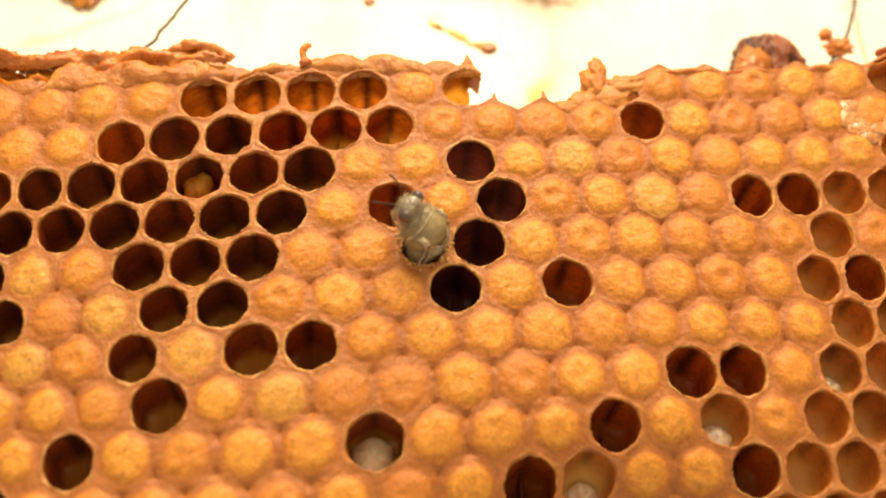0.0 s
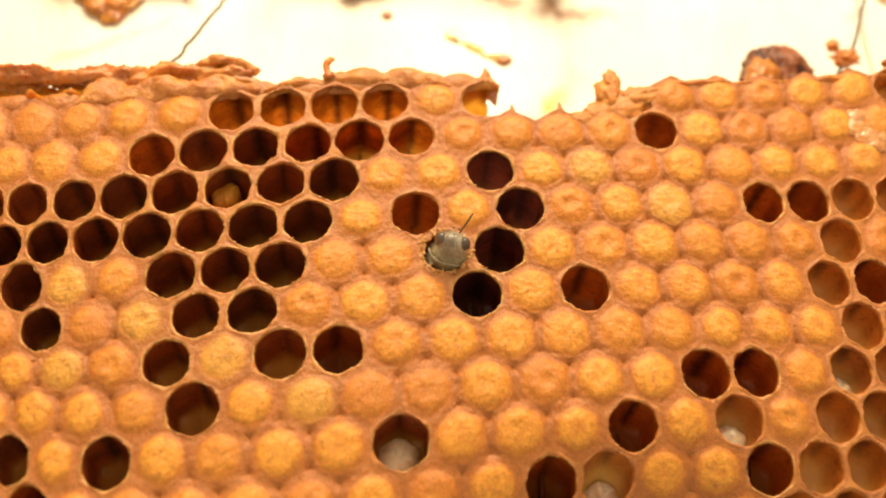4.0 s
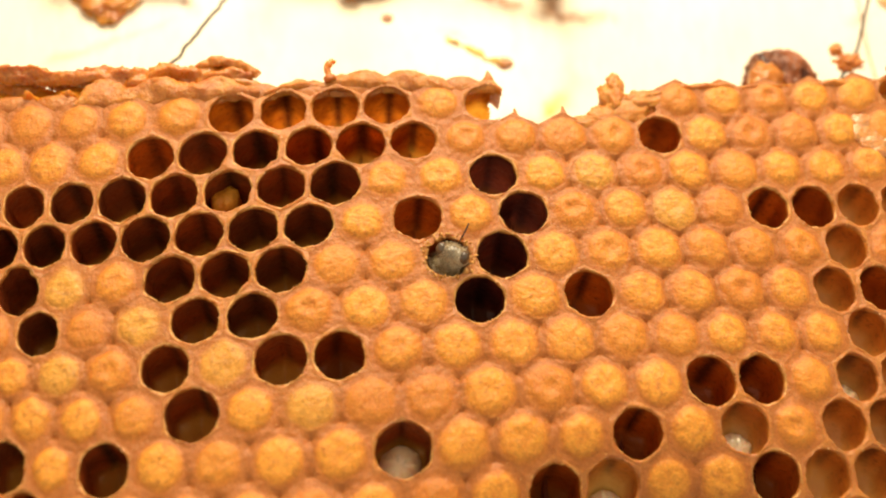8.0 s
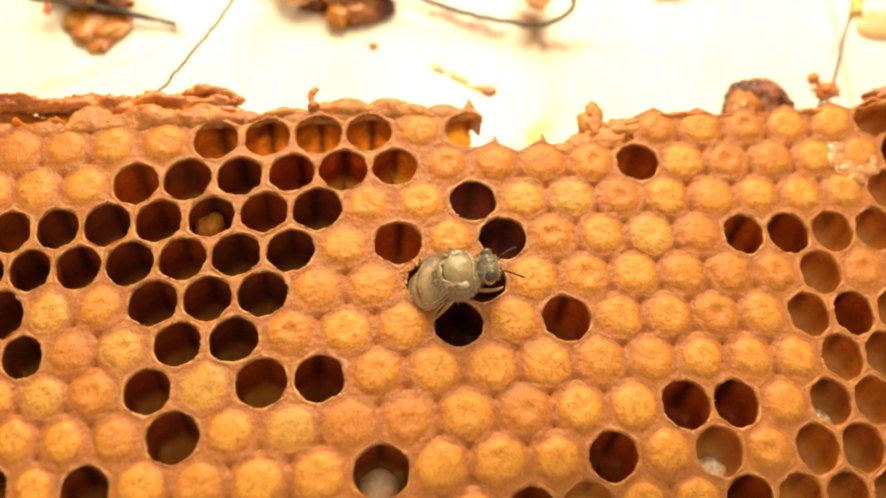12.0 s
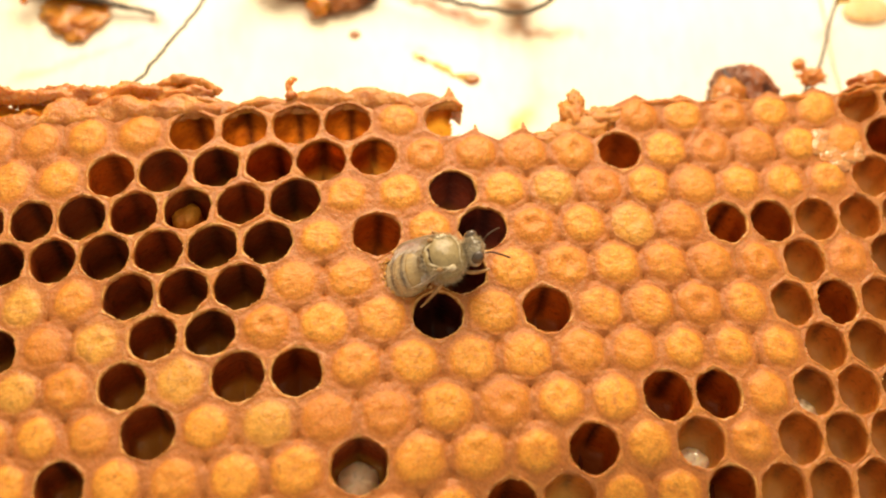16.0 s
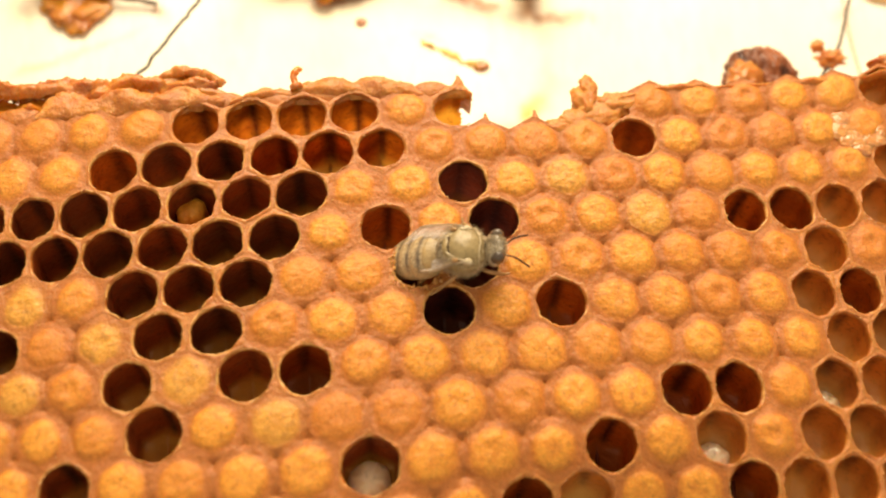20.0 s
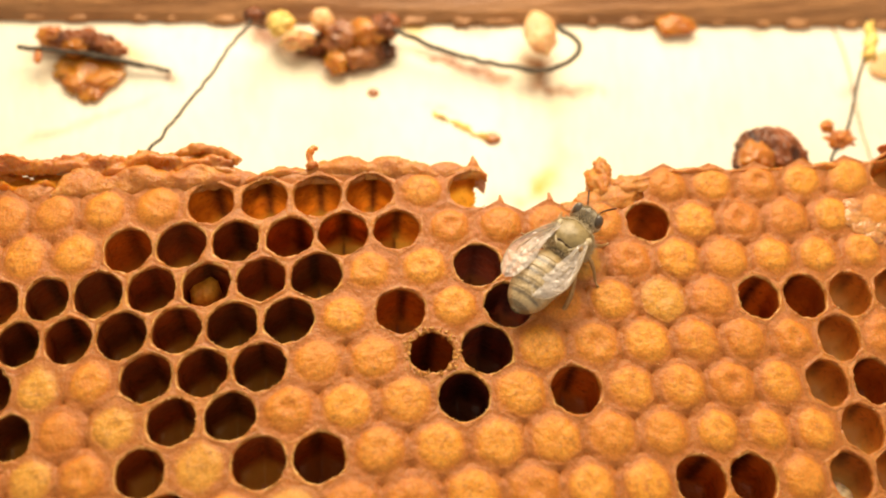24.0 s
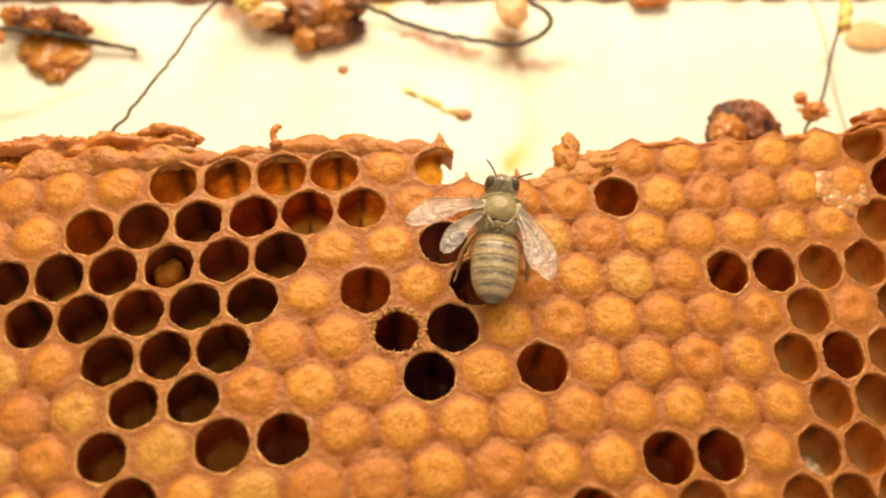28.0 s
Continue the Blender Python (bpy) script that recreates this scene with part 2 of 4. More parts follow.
def tube(points, radius, sides=8, wobble=0.0, caps=True):
    """A round bar along points (millimetres). radius: one number or one a point."""
    verts, faces = [], []
    pts = [Vector(p) for p in points]
    n = len(pts)
    for k, p in enumerate(pts):
        d = (pts[min(k + 1, n - 1)] - pts[max(k - 1, 0)]).normalized()
        a = d.orthogonal().normalized() if k == 0 else (a - d * a.dot(d)).normalized()
        b = d.cross(a)
        rr = radius[k] if isinstance(radius, (list, tuple)) else radius
        off = Vector((noise.noise(p * 0.7), noise.noise(p * 0.7 + Vector((9, 0, 0))), noise.noise(p * 0.7 + Vector((0, 9, 0))))) * wobble
        for s in range(sides):
            th = 2 * math.pi * s / sides
            verts.append(tuple(p + off + (a * math.cos(th) + b * math.sin(th)) * rr))
    for k in range(n - 1):
        for s in range(sides):
            q = (s + 1) % sides
            faces.append((k * sides + s, k * sides + q, (k + 1) * sides + q, (k + 1) * sides + s))
    if caps:
        faces += [tuple(reversed(range(sides))), tuple(range((n - 1) * sides, n * sides))]
    return verts, faces


def curve(points, n):
    """A smooth line through points."""
    pts = [Vector(p) for p in points]
    pts = [2 * pts[0] - pts[1]] + pts + [2 * pts[-1] - pts[-2]]
    out = []
    for k in range(1, len(pts) - 2):
        a, b, c, d = pts[k - 1:k + 3]
        for s in range(n):
            t = s / n
            out.append(0.5 * ((2 * b) + (c - a) * t + (2 * a - 5 * b + 4 * c - d) * t * t + (3 * b - a - 3 * c + d) * t ** 3))
    return out + [pts[-2]]


def ridge(points, radius, amp, freq=1.1, deep=1.6):
    """A torn wax edge: a lumpy bar, deeper than high."""
    line = curve(points, 10)
    verts, faces = tube(line, [radius * (0.75 + 0.5 * noise.noise(p * 0.5)) for p in line], 14)
    out = []
    for x, y, z in verts:
        v = Vector((x, y, z))
        out.append((x + amp * noise.noise(v * freq), y * 1 + amp * deep * noise.noise(v * freq + Vector((5, 0, 0))),
                    z + amp * noise.noise(v * freq + Vector((0, 5, 0))) + amp * 0.5 * noise.noise(v * freq * 2.6)))
    return out, faces


def torn(top, bottom, front, thick, roll, amp, ragged, bumps=(), step=0.24, m=18):
    """A torn face of wax between two lines (x, z): it swells out of the comb, has folds and bumps, and a ragged upper edge that rolls back."""
    hi, lo = curve([(x, 0, z) for x, z in top], 12), curve([(x, 0, z) for x, z in bottom], 12)
    hx, hz, lx, lz = [p.x for p in hi], [p.z for p in hi], [p.x for p in lo], [p.z for p in lo]
    x0, x1 = hx[0], hx[-1]
    n = int((x1 - x0) / step)
    verts, faces = [], []
    for k in range(n + 1):
        x = x0 + (x1 - x0) * k / n
        rag = Vector((x * 0.9, front * 3, 0.5))
        zt = float(np.interp(x, hx, hz)) + ragged * (noise.noise(rag) + 0.6 * noise.noise(rag * 2.7) + 0.35 * noise.noise(rag * 6.5))
        zb = float(np.interp(x, lx, lz)) + ragged * 0.8 * noise.noise(rag + Vector((0, 7, 0)))
        zt = max(zt, zb + 0.3)
        for q in range(m + 5):
            s, back = min(1, q / m), max(0, q - m) / 4
            z = zb + (zt - zb) * s - back * 0.5
            w = Vector((x * 0.32, front, z * 0.5))
            y = front + 0.7 * (1 - s) ** 4 - roll * math.sin(math.pi * s ** 0.8) + amp * (noise.noise(w) + 0.6 * noise.noise(w * 2.3 + Vector((3, 0, 1))) + 0.3 * abs(noise.noise(w * 5.0))) + 0.06 * noise.noise(w * 13)
            y -= sum(h * math.exp(-((x - bx) ** 2 + (z - bz) ** 2) / r ** 2) for bx, bz, r, h in bumps)
            y += back * thick * (1 + 0.4 * noise.noise(rag + Vector((2, 2, back * 3)))) + 0.4 * s ** 6
            v = Vector((x, y, z))
            verts.append((x + 0.2 * noise.noise(v * 1.6), y, z + 0.15 * s * noise.noise(v * 2.2) + 0.3 * back * noise.noise(v * 1.1 + Vector((0, 4, back * 5)))))
    m += 5
    for k in range(n):
        for q in range(m - 1):
            a = k * m + q
            faces.append((a, a + m, a + m + 1, a + 1))
    return verts, faces


def box(x0, x1, y0, y1, z0, z1, slope=0.0):
    v = [(x, y, z + slope * x) for x in (x0, x1) for y in (y0, y1) for z in (z0, z1)]
    return v, [(0, 1, 3, 2), (4, 6, 7, 5), (0, 4, 5, 1), (2, 3, 7, 6), (0, 2, 6, 4), (1, 5, 7, 3)]


# ---- the comb's lattice, in millimetres ----
PITCH = 5.3
ROW = PITCH * math.sqrt(3) / 2
AP = PITCH / 2
WX = (0.43, 0.073, 0.171, -0.474, 0.033, 1.43, 1.489, 0.088, -0.436, -3.647, -0.613, -0.098, -3.956, -3.128, 3.524)
WZ = (0.633, -0.153, -0.464, 0.014, -0.255, 0.084, -0.202, -0.634, 0.877, -3.257, 0.397, 1.454, 0.252, -1.845, 2.4)


def warp(x, z):
    """The slightly irregular lattice: even places to true places on the comb's face."""
    u, w = max(-1.02, min(1.0, x / PITCH / 10)), max(-1.0, min(1.1, -z / ROW / 5))
    b = [u ** p * w ** q for p in range(5) for q in range(5 - p)]
    sag = 0.016 * max(0.0, 4.6 - z) * max(0.0, min(1.4, (20 - x) / 40)) + (0.35 * min(1.0, (-36 - x) / 8) if x < -36 and -8 < z < 2 else 0)
    return x + sum(p * q for p, q in zip(WX, b)) + 0.15 * max(0.0, min(1.0, x / 20)), z + sum(p * q for p, q in zip(WZ, b)) - sag


def mesh_of(name, verts, faces, materials, slots=None, smooth=True):
    me = bpy.data.meshes.new(name)
    me.from_pydata([(x / 1000, y / 1000, z / 1000) for x, y, z in verts], [], faces)
    for m in materials if isinstance(materials, (list, tuple)) else [materials]:
        me.materials.append(m)
    if slots:
        me.polygons.foreach_set("material_index", slots)
    me.polygons.foreach_set("use_smooth", [smooth] * len(me.polygons))
    me.update()
    return me


def part(name, data, parent=None, label=""):
    """data: (verts, faces, material) in millimetres, or a mesh."""
    me = data if isinstance(data, bpy.types.Mesh) else mesh_of(name, *data)
    ob = new(name, me)
    if parent:
        ob.parent = parent
    if label:
        ob["label"] = label
    return ob


def thing(name, label, category, group="", kind="", at=(0, 0, 0)):
    ob = new(name)
    ob.empty_display_size = 0.002
    ob.location = [c / 1000 for c in at]
    return tagged(ob, label, category, group, kind)


SEG = 48
LEAN = 0.06


# one letter a cell, from the first column on: c capped, o red-brown open, d deep brown open, k old black lining, w open with light wax, a thin amber, b shallow amber, g olive capping, y pale capping, p bee bread, e brood cell with jelly, l larva's jelly, . none
CELLS = {
    -4: (-5.0, "ccccccaaaacA...cccccwo"),
    -3: (-4.5, "ccccoddobbccccocccccoo"),
    -2: (-5.0, "coddddpddcckygccccccww"),
    -1: (-4.5, "ddddddddcockccgcoowww"),
    0: (-5.0, "ccdgcdddcc.kccccccwcww"),
    1: (-4.5, "ccdcgddcyckcoccccwoww"),
    2: (-5.0, "cccgcdgdocccccccccwww"),
    3: (-4.5, "cccycdygccccccooclwww"),
    4: (-5.0, "ccdydycycecccoclcwww"),
    5: (-4.5, "ccoccccccccolccowwww"),
    6: (-5.0, "ccccccccccccccccwwww"),
    7: (-4.5, "cccccccccccccccccccc"),
}
CAPPED = {(round(2 * (first + k)), r) for r, (first, letters) in CELLS.items() for k, letter in enumerate(letters) if letter in "cgy"}


def hollow(cx, cz, th):
    """1 at a corner where three cappings meet, which leaves a small pit; 0 at all others."""
    corner = 60 * math.floor(math.degrees(th) / 60) + 30
    around = [(cx, cz)] + [(cx + PITCH * math.cos(math.radians(a)), cz + PITCH * math.sin(math.radians(a))) for a in (corner - 30, corner + 30)]
    return float(all((round(2 * (x / PITCH + 6)), round(-z / ROW)) in CAPPED for x, z in around))


def relief(x, z):
    """The lumpy wax between cells, the same for both neighbours."""
    p = Vector((x, 3.0, z))
    return 0.10 * noise.noise(p * 0.8) + 0.07 * noise.noise(p * 2.2) + 0.035 * noise.noise(p * 5.5)


def shade_setback(x, z):
    """How far the comb's lower middle is set back, standing in for shade there."""
    return 0.03 * max(0.0, -15.0 - z) ** 2 * math.exp(-((x - 9) / 18) ** 2)


def rings(cx, cz, spec, rough=0.0, freq=2.0, close=True, centre=None, shift=(0, 0), wobble=0.0):
    """A turned shape about a cell's axis. spec: (hexness, radius, depth) from the border inward."""
    verts, faces = [], []
    for k, (hexness, rad, dep) in enumerate(spec):
        for s in range(SEG):
            th = math.radians(360 / SEG * s)
            phi = (math.degrees(th) + 30) % 60 - 30
            f = 1 / math.cos(math.radians(phi))
            rr = rad * (1 + hexness * (f - 1))
            d = dep(rr * math.cos(th), rr * math.sin(th)) if callable(dep) else dep
            if spec[0][0] == 1 and k < 4 and not callable(dep):
                d += (1.0, 1.0, 0.8, 0.4)[k] * relief(cx + rr * math.cos(th), cz + rr * math.sin(th))
            if k < 3 and spec[0][0] == 1 and not callable(dep) and f > 1.01:
                d += (0.52, 0.36, 0.16)[k] * ((f - 1) / 0.155) ** 2 * hollow(cx, cz, th)
            if rough and k > (1 if spec[0][0] == 1 else 0):
                v = Vector((cx + rr * math.cos(th), d * 0.6, cz + rr * math.sin(th)))
                rough_here = rough * min(1, 0.3 + rr / 1.2)
                rr += rough_here * 0.5 * noise.noise(v * freq * 0.8) + wobble * noise.noise(Vector((cx + 1.3 * math.cos(th), 0, cz + 1.3 * math.sin(th))))
                d += rough_here * noise.noise(v * freq) + rough_here * 0.5 * noise.noise(v * freq * 2.3)
            k2 = k / max(1, len(spec) - 1)
            x, z = warp(cx + rr * math.cos(th) + shift[0] * k2, cz + rr * math.sin(th) + shift[1] * k2)
            verts.append((x, d + shade_setback(x, z), z + 0.24 * shade_setback(x, z) - LEAN * max(0, d - 0.3)))
    for k in range(len(spec) - 1):
        for s in range(SEG):
            a, b = k * SEG + s, k * SEG + (s + 1) % SEG
            faces.append((a, b, b + SEG, a + SEG))
    if close:
        x, z = warp(cx + shift[0], cz + shift[1])
        verts.append((x, centre + shade_setback(x, z), z + 0.24 * shade_setback(x, z) - LEAN * max(0, centre - 0.3)))
        last = (len(spec) - 1) * SEG
        for s in range(SEG):
            faces.append((last + s, last + (s + 1) % SEG, len(verts) - 1))
    return verts, faces


def skirt(cx, cz):
    """The start of the walls between neighbours."""
    return rings(cx, cz, [(1, AP, -0.1), (1, AP, 0.9)], close=False)


def septum(depth):
    """The three rhombs that close a cell."""
    ns = [(math.cos(math.radians(a)), math.sin(math.radians(a))) for a in (30, 150, 270)]
    return lambda x, z: depth - 0.62 * max(x * a + z * b for a, b in ns)


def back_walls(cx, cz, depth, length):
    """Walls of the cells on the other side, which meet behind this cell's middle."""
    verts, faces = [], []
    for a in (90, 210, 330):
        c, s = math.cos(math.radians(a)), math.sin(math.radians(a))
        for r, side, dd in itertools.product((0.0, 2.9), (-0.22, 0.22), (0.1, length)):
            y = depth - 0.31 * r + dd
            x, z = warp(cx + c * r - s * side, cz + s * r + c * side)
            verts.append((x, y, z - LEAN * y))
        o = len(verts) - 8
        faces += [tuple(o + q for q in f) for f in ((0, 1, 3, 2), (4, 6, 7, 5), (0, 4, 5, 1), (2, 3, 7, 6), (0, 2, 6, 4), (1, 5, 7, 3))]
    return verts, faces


def join(*shapes):
    verts, faces, slots = [], [], []
    for k, (v, f) in enumerate(shapes):
        o = len(verts)
        verts += v
        faces += [tuple(i + o for i in g) for g in f]
        slots += [k] * len(f)
    return verts, faces, slots


def edge_tooth(cell, g):
    """A crumb of wax stuck to a cell's rim."""
    at = 4 * SEG + g.choice((g.randrange(SEG), int(g.gauss(cell["crust"], 8)) % SEG))
    x, y, z = [c * 1000 for c in cell.data.vertices[at].co]
    s = g.uniform(0.03, 0.13)
    v = [(x + g.uniform(-s, s), y - g.uniform(0, s), z + g.uniform(-s, s)) for q in range(4)] + [(x + g.uniform(-s, s), y + s, z + g.uniform(-s, s))]
    return v, [(0, 1, 2), (0, 2, 3), (0, 3, 1), (1, 2, 4), (2, 3, 4), (3, 1, 4)]


def open_cell(comb, cx, cz, lining, depth=8.6, hole=2.26, ragged=0.0, broken=False):
    g = random.Random(int(cx * 70 + cz * 1300))
    hx = g.uniform(0.02, 0.2) if lining == DEEP else g.uniform(0.02, 0.16)
    hole -= 0.05 * hx
    rim = rings(cx, cz, [(1, AP, -0.1), (0.85, 2.57, -0.11), (0.6, (hole + 2.6) / 2, -0.13), (hx + 0.12, hole + 0.12, -0.13), (hx + 0.04, hole + 0.04, -0.07), (hx, hole, 0.05), (hx, hole - 0.01, 0.3)],
                0.08 + ragged, 3.6, close=False)
    out = []
    for k, (x, y, z) in enumerate(rim[0]):
        v = Vector((x, y, z))
        nick = 0.07 * noise.noise(v * 5.5) + 0.05 * noise.noise(v * 9) + 0.16 * noise.noise(v * 0.9) if 3 * SEG <= k else 0.08 * noise.noise(v * 0.9) if 2 * SEG <= k else 0.0
        ax, az = warp(cx, cz)
        out.append((x + nick * (x - ax) / 2.3, y + 0.7 * nick, z + nick * (z - az) / 2.3))
    rim = (out, rim[1])
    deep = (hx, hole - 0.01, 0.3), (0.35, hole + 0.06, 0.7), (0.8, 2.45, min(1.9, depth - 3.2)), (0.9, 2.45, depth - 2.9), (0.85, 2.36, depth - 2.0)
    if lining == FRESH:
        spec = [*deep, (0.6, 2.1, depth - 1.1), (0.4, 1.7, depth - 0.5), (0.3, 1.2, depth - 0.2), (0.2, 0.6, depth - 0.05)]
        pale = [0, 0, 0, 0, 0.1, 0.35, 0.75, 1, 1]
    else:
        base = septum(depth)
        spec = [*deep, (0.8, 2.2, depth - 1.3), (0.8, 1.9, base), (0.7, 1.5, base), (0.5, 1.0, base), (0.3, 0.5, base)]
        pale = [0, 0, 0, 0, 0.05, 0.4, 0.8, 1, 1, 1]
    tube = rings(cx, cz, spec, 0.05, 1.3, centre=depth)
    last = len(rim[0]) - SEG
    for s in range(SEG):
        tube[0][s] = rim[0][last + s]
    # Unseen dark back walls are added so a Y reads darker through the base.
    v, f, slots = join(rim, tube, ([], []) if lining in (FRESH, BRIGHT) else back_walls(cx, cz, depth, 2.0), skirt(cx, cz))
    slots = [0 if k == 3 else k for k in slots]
    if lining in (COCOON, BLACK, DEEP):
        light = g.random() * 0.9 + (0.8 if lining == BLACK else 0)
        for k in range(SEG):
            n1 = noise.noise(Vector((cx * 3 + 2 * math.cos(k * 0.131), cz * 3 + 2 * math.sin(k * 0.131), 0)))
            if n1 + 0.5 * noise.noise(Vector((k * 0.9, cx, cz))) < light * 0.5 - 0.15:
                slots[3 * SEG + k] = 4
            if n1 < light * 0.5 - 0.4:
                slots[4 * SEG + k] = 4
    if broken:
        x0 = warp(cx, cz)[0] + 0.9
        keep = [k for k, q in enumerate(f) if sum(v[i][0] + 0.5 * noise.noise(Vector(v[i]) * 1.5) for i in q) / len(q) < x0]
        f, slots = [f[k] for k in keep], [slots[k] for k in keep]
    me = mesh_of("cell", v, f, [WEB, lining, BACKWALL, BACKWALL, CRUMB], slots)
    # The shade line up each inner wall is put into the lining's colour.
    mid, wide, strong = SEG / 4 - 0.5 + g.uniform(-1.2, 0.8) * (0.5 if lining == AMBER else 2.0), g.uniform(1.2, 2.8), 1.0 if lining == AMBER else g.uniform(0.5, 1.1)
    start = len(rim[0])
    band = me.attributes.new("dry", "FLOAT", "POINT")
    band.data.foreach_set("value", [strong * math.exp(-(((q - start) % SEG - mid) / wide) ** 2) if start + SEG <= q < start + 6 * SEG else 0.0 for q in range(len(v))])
    # Pale base wax; its golden glow, brightest mid-base, is put into the colour.
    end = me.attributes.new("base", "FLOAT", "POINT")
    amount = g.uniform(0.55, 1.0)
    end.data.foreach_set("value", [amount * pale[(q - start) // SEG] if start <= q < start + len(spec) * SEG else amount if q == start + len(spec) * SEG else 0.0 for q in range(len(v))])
    cell = part("cell", me, comb)
    cell["crust"] = g.randrange(SEG)
    return cell


def capped_cell(comb, cx, cz, height=1.0, sort="c"):
    cell = part("cell", mesh_of("cell", *skirt(cx, cz), WEB), comb)
    h, w = height * (0.7 if sort == "g" else 1.0), rng.uniform(0.94, 1.09)
    grainy = rng.random() < 0.6 or sort != "c"
    dx, dz = rng.uniform(-0.3, 0.3), rng.uniform(-0.2, 0.3)
    dip = rng.uniform(0.0, 0.1) if grainy else rng.choice((0.0, 0.0, 0.05, 0.22))
    hx = rng.uniform(0.0, 0.12)
    spec = [(1, AP, -0.08), (0.9, 2.57, -0.08), (0.66, 2.38, -0.08), (0.36 + hx, 2.14 * w, -0.11), (0.2 + hx, 1.95 * w, -0.21 * h), (0.12 + hx, 1.73 * w, -0.35 * h), (0.08 + hx, 1.47 * w, -0.47 * h),
            (0.05, 1.16 * w, -0.56 * h), (0.02, 0.80, -0.61 * h + dip * 0.3), (0, 0.4, -0.62 * h + dip)]
    ringed = rng.uniform(0.0, 0.45)
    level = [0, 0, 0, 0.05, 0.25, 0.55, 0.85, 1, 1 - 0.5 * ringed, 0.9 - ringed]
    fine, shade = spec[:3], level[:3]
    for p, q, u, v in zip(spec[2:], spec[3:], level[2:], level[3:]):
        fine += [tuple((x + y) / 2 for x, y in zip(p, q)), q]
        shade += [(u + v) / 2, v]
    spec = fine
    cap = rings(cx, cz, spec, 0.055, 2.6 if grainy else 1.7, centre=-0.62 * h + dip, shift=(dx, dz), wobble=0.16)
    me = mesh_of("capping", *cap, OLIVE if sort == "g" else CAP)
    # Paler towards the crown, browner towards the valley.
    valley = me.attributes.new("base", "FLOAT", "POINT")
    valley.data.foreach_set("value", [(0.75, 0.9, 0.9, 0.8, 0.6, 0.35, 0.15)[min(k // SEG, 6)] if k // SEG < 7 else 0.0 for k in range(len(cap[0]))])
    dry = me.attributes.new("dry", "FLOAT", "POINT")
    paleness = rng.uniform(0.7, 1.3) if grainy else rng.uniform(0.15, 0.6)
    paleness = 1.5 if sort == "y" else paleness
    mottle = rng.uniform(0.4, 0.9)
    dry.data.foreach_set("value", [max(0.0, paleness * (shade[min(k // SEG, len(spec) - 1)] + mottle * shade[min(k // SEG, len(spec) - 1)] * (noise.noise(Vector(p) * 1.5) + 0.6 * noise.noise(Vector(p) * 3.4)))) for k, p in enumerate(cap[0])])
    part("capping", me, cell, "thin olive capping" if sort == "g" else "")
    return cell


# ---- the honeycomb ----
comb = thing("honeycomb", "worn brown brood comb, tan wax cappings among dark open cells", "honeycomb")
rng = random.Random(4)
for r, (first, letters) in CELLS.items():
    for k, letter in enumerate(letters):
        i = first + k
        cx, cz = (i - 6) * PITCH, -r * ROW
        if letter in "cgy":
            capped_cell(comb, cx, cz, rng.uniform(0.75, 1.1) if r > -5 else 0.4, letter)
        elif letter in "dkowabpelA":
            lining = {"k": BLACK, "d": DEEP, "o": COCOON, "w": FRESH, "a": AMBER, "b": AMBER, "A": BRIGHT, "p": DEEP, "e": DEEP, "l": FRESH}[letter]
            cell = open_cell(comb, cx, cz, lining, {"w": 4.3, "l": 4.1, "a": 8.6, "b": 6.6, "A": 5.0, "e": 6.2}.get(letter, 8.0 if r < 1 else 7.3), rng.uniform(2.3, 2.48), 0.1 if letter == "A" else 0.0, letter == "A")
            if letter in "odkabw":
                rough = {"k": 60, "d": 42, "o": 26, "a": 22, "b": 22, "w": 18}[letter]
                fringe = [edge_tooth(cell, rng) for q in range(rough)]
                v, f, _ = join(*fringe)
                tagged(part("wax_fringe", mesh_of("wax_fringe", v, f, CRUMB, smooth=False), cell), kind="stuff")
            if letter == "p":
                x, z = warp(cx, cz)
                part("bee_bread", mesh_of("bee_bread", *rings(cx - 0.7, cz + 1.4, [(0.3, 1.6, 5.6), (0.2, 1.45, 3.7), (0.1, 0.9, 3.2)], 0.5, 1.1, centre=3.1), POLLEN), cell)
            if letter in "el":
                grub = 3.55 if letter == "e" else 2.8
                part("jelly", mesh_of("jelly", *rings(cx - 0.1, cz - (1.2 if letter == "l" else 0.2), [(0.3, 1.9, grub + 0.95), (0.2, 1.6, grub + 0.35), (0.1, 1.0, grub + 0.05)], 0.3, 1.4, centre=grub), JELLY), cell, "glossy white larva in jelly")
# the cell that the bee comes out of, with a chewed rim
BX, BZ = -1 * PITCH, 0.0
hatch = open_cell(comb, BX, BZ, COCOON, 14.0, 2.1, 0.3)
for k in range(90):
    a = rng.uniform(0, 6.283)
    rr = rng.uniform(2.08, 2.7)
    x, z = warp(BX + rr * math.cos(a), BZ + rr * math.sin(a))
    s = rng.uniform(0.05, 0.22)
    v, f = [], []
    for q in range(6):
        b = q * 1.047
        v.append((x + s * math.cos(b) * rng.uniform(0.3, 1.6), -rng.uniform(0, 0.35), z + s * math.sin(b) * rng.uniform(0.3, 1.6)))
    v += [(x + rng.uniform(-s, s) * 0.5, -0.2 - s * 0.8, z + rng.uniform(-s, s) * 0.5), (x, 0.3, z)]
    for q in range(6):
        f += [(q, (q + 1) % 6, 6), ((q + 1) % 6, q, 7)]
    part("wax_crumb", mesh_of("wax_crumb", v, f, CRUMB, smooth=False), hatch)


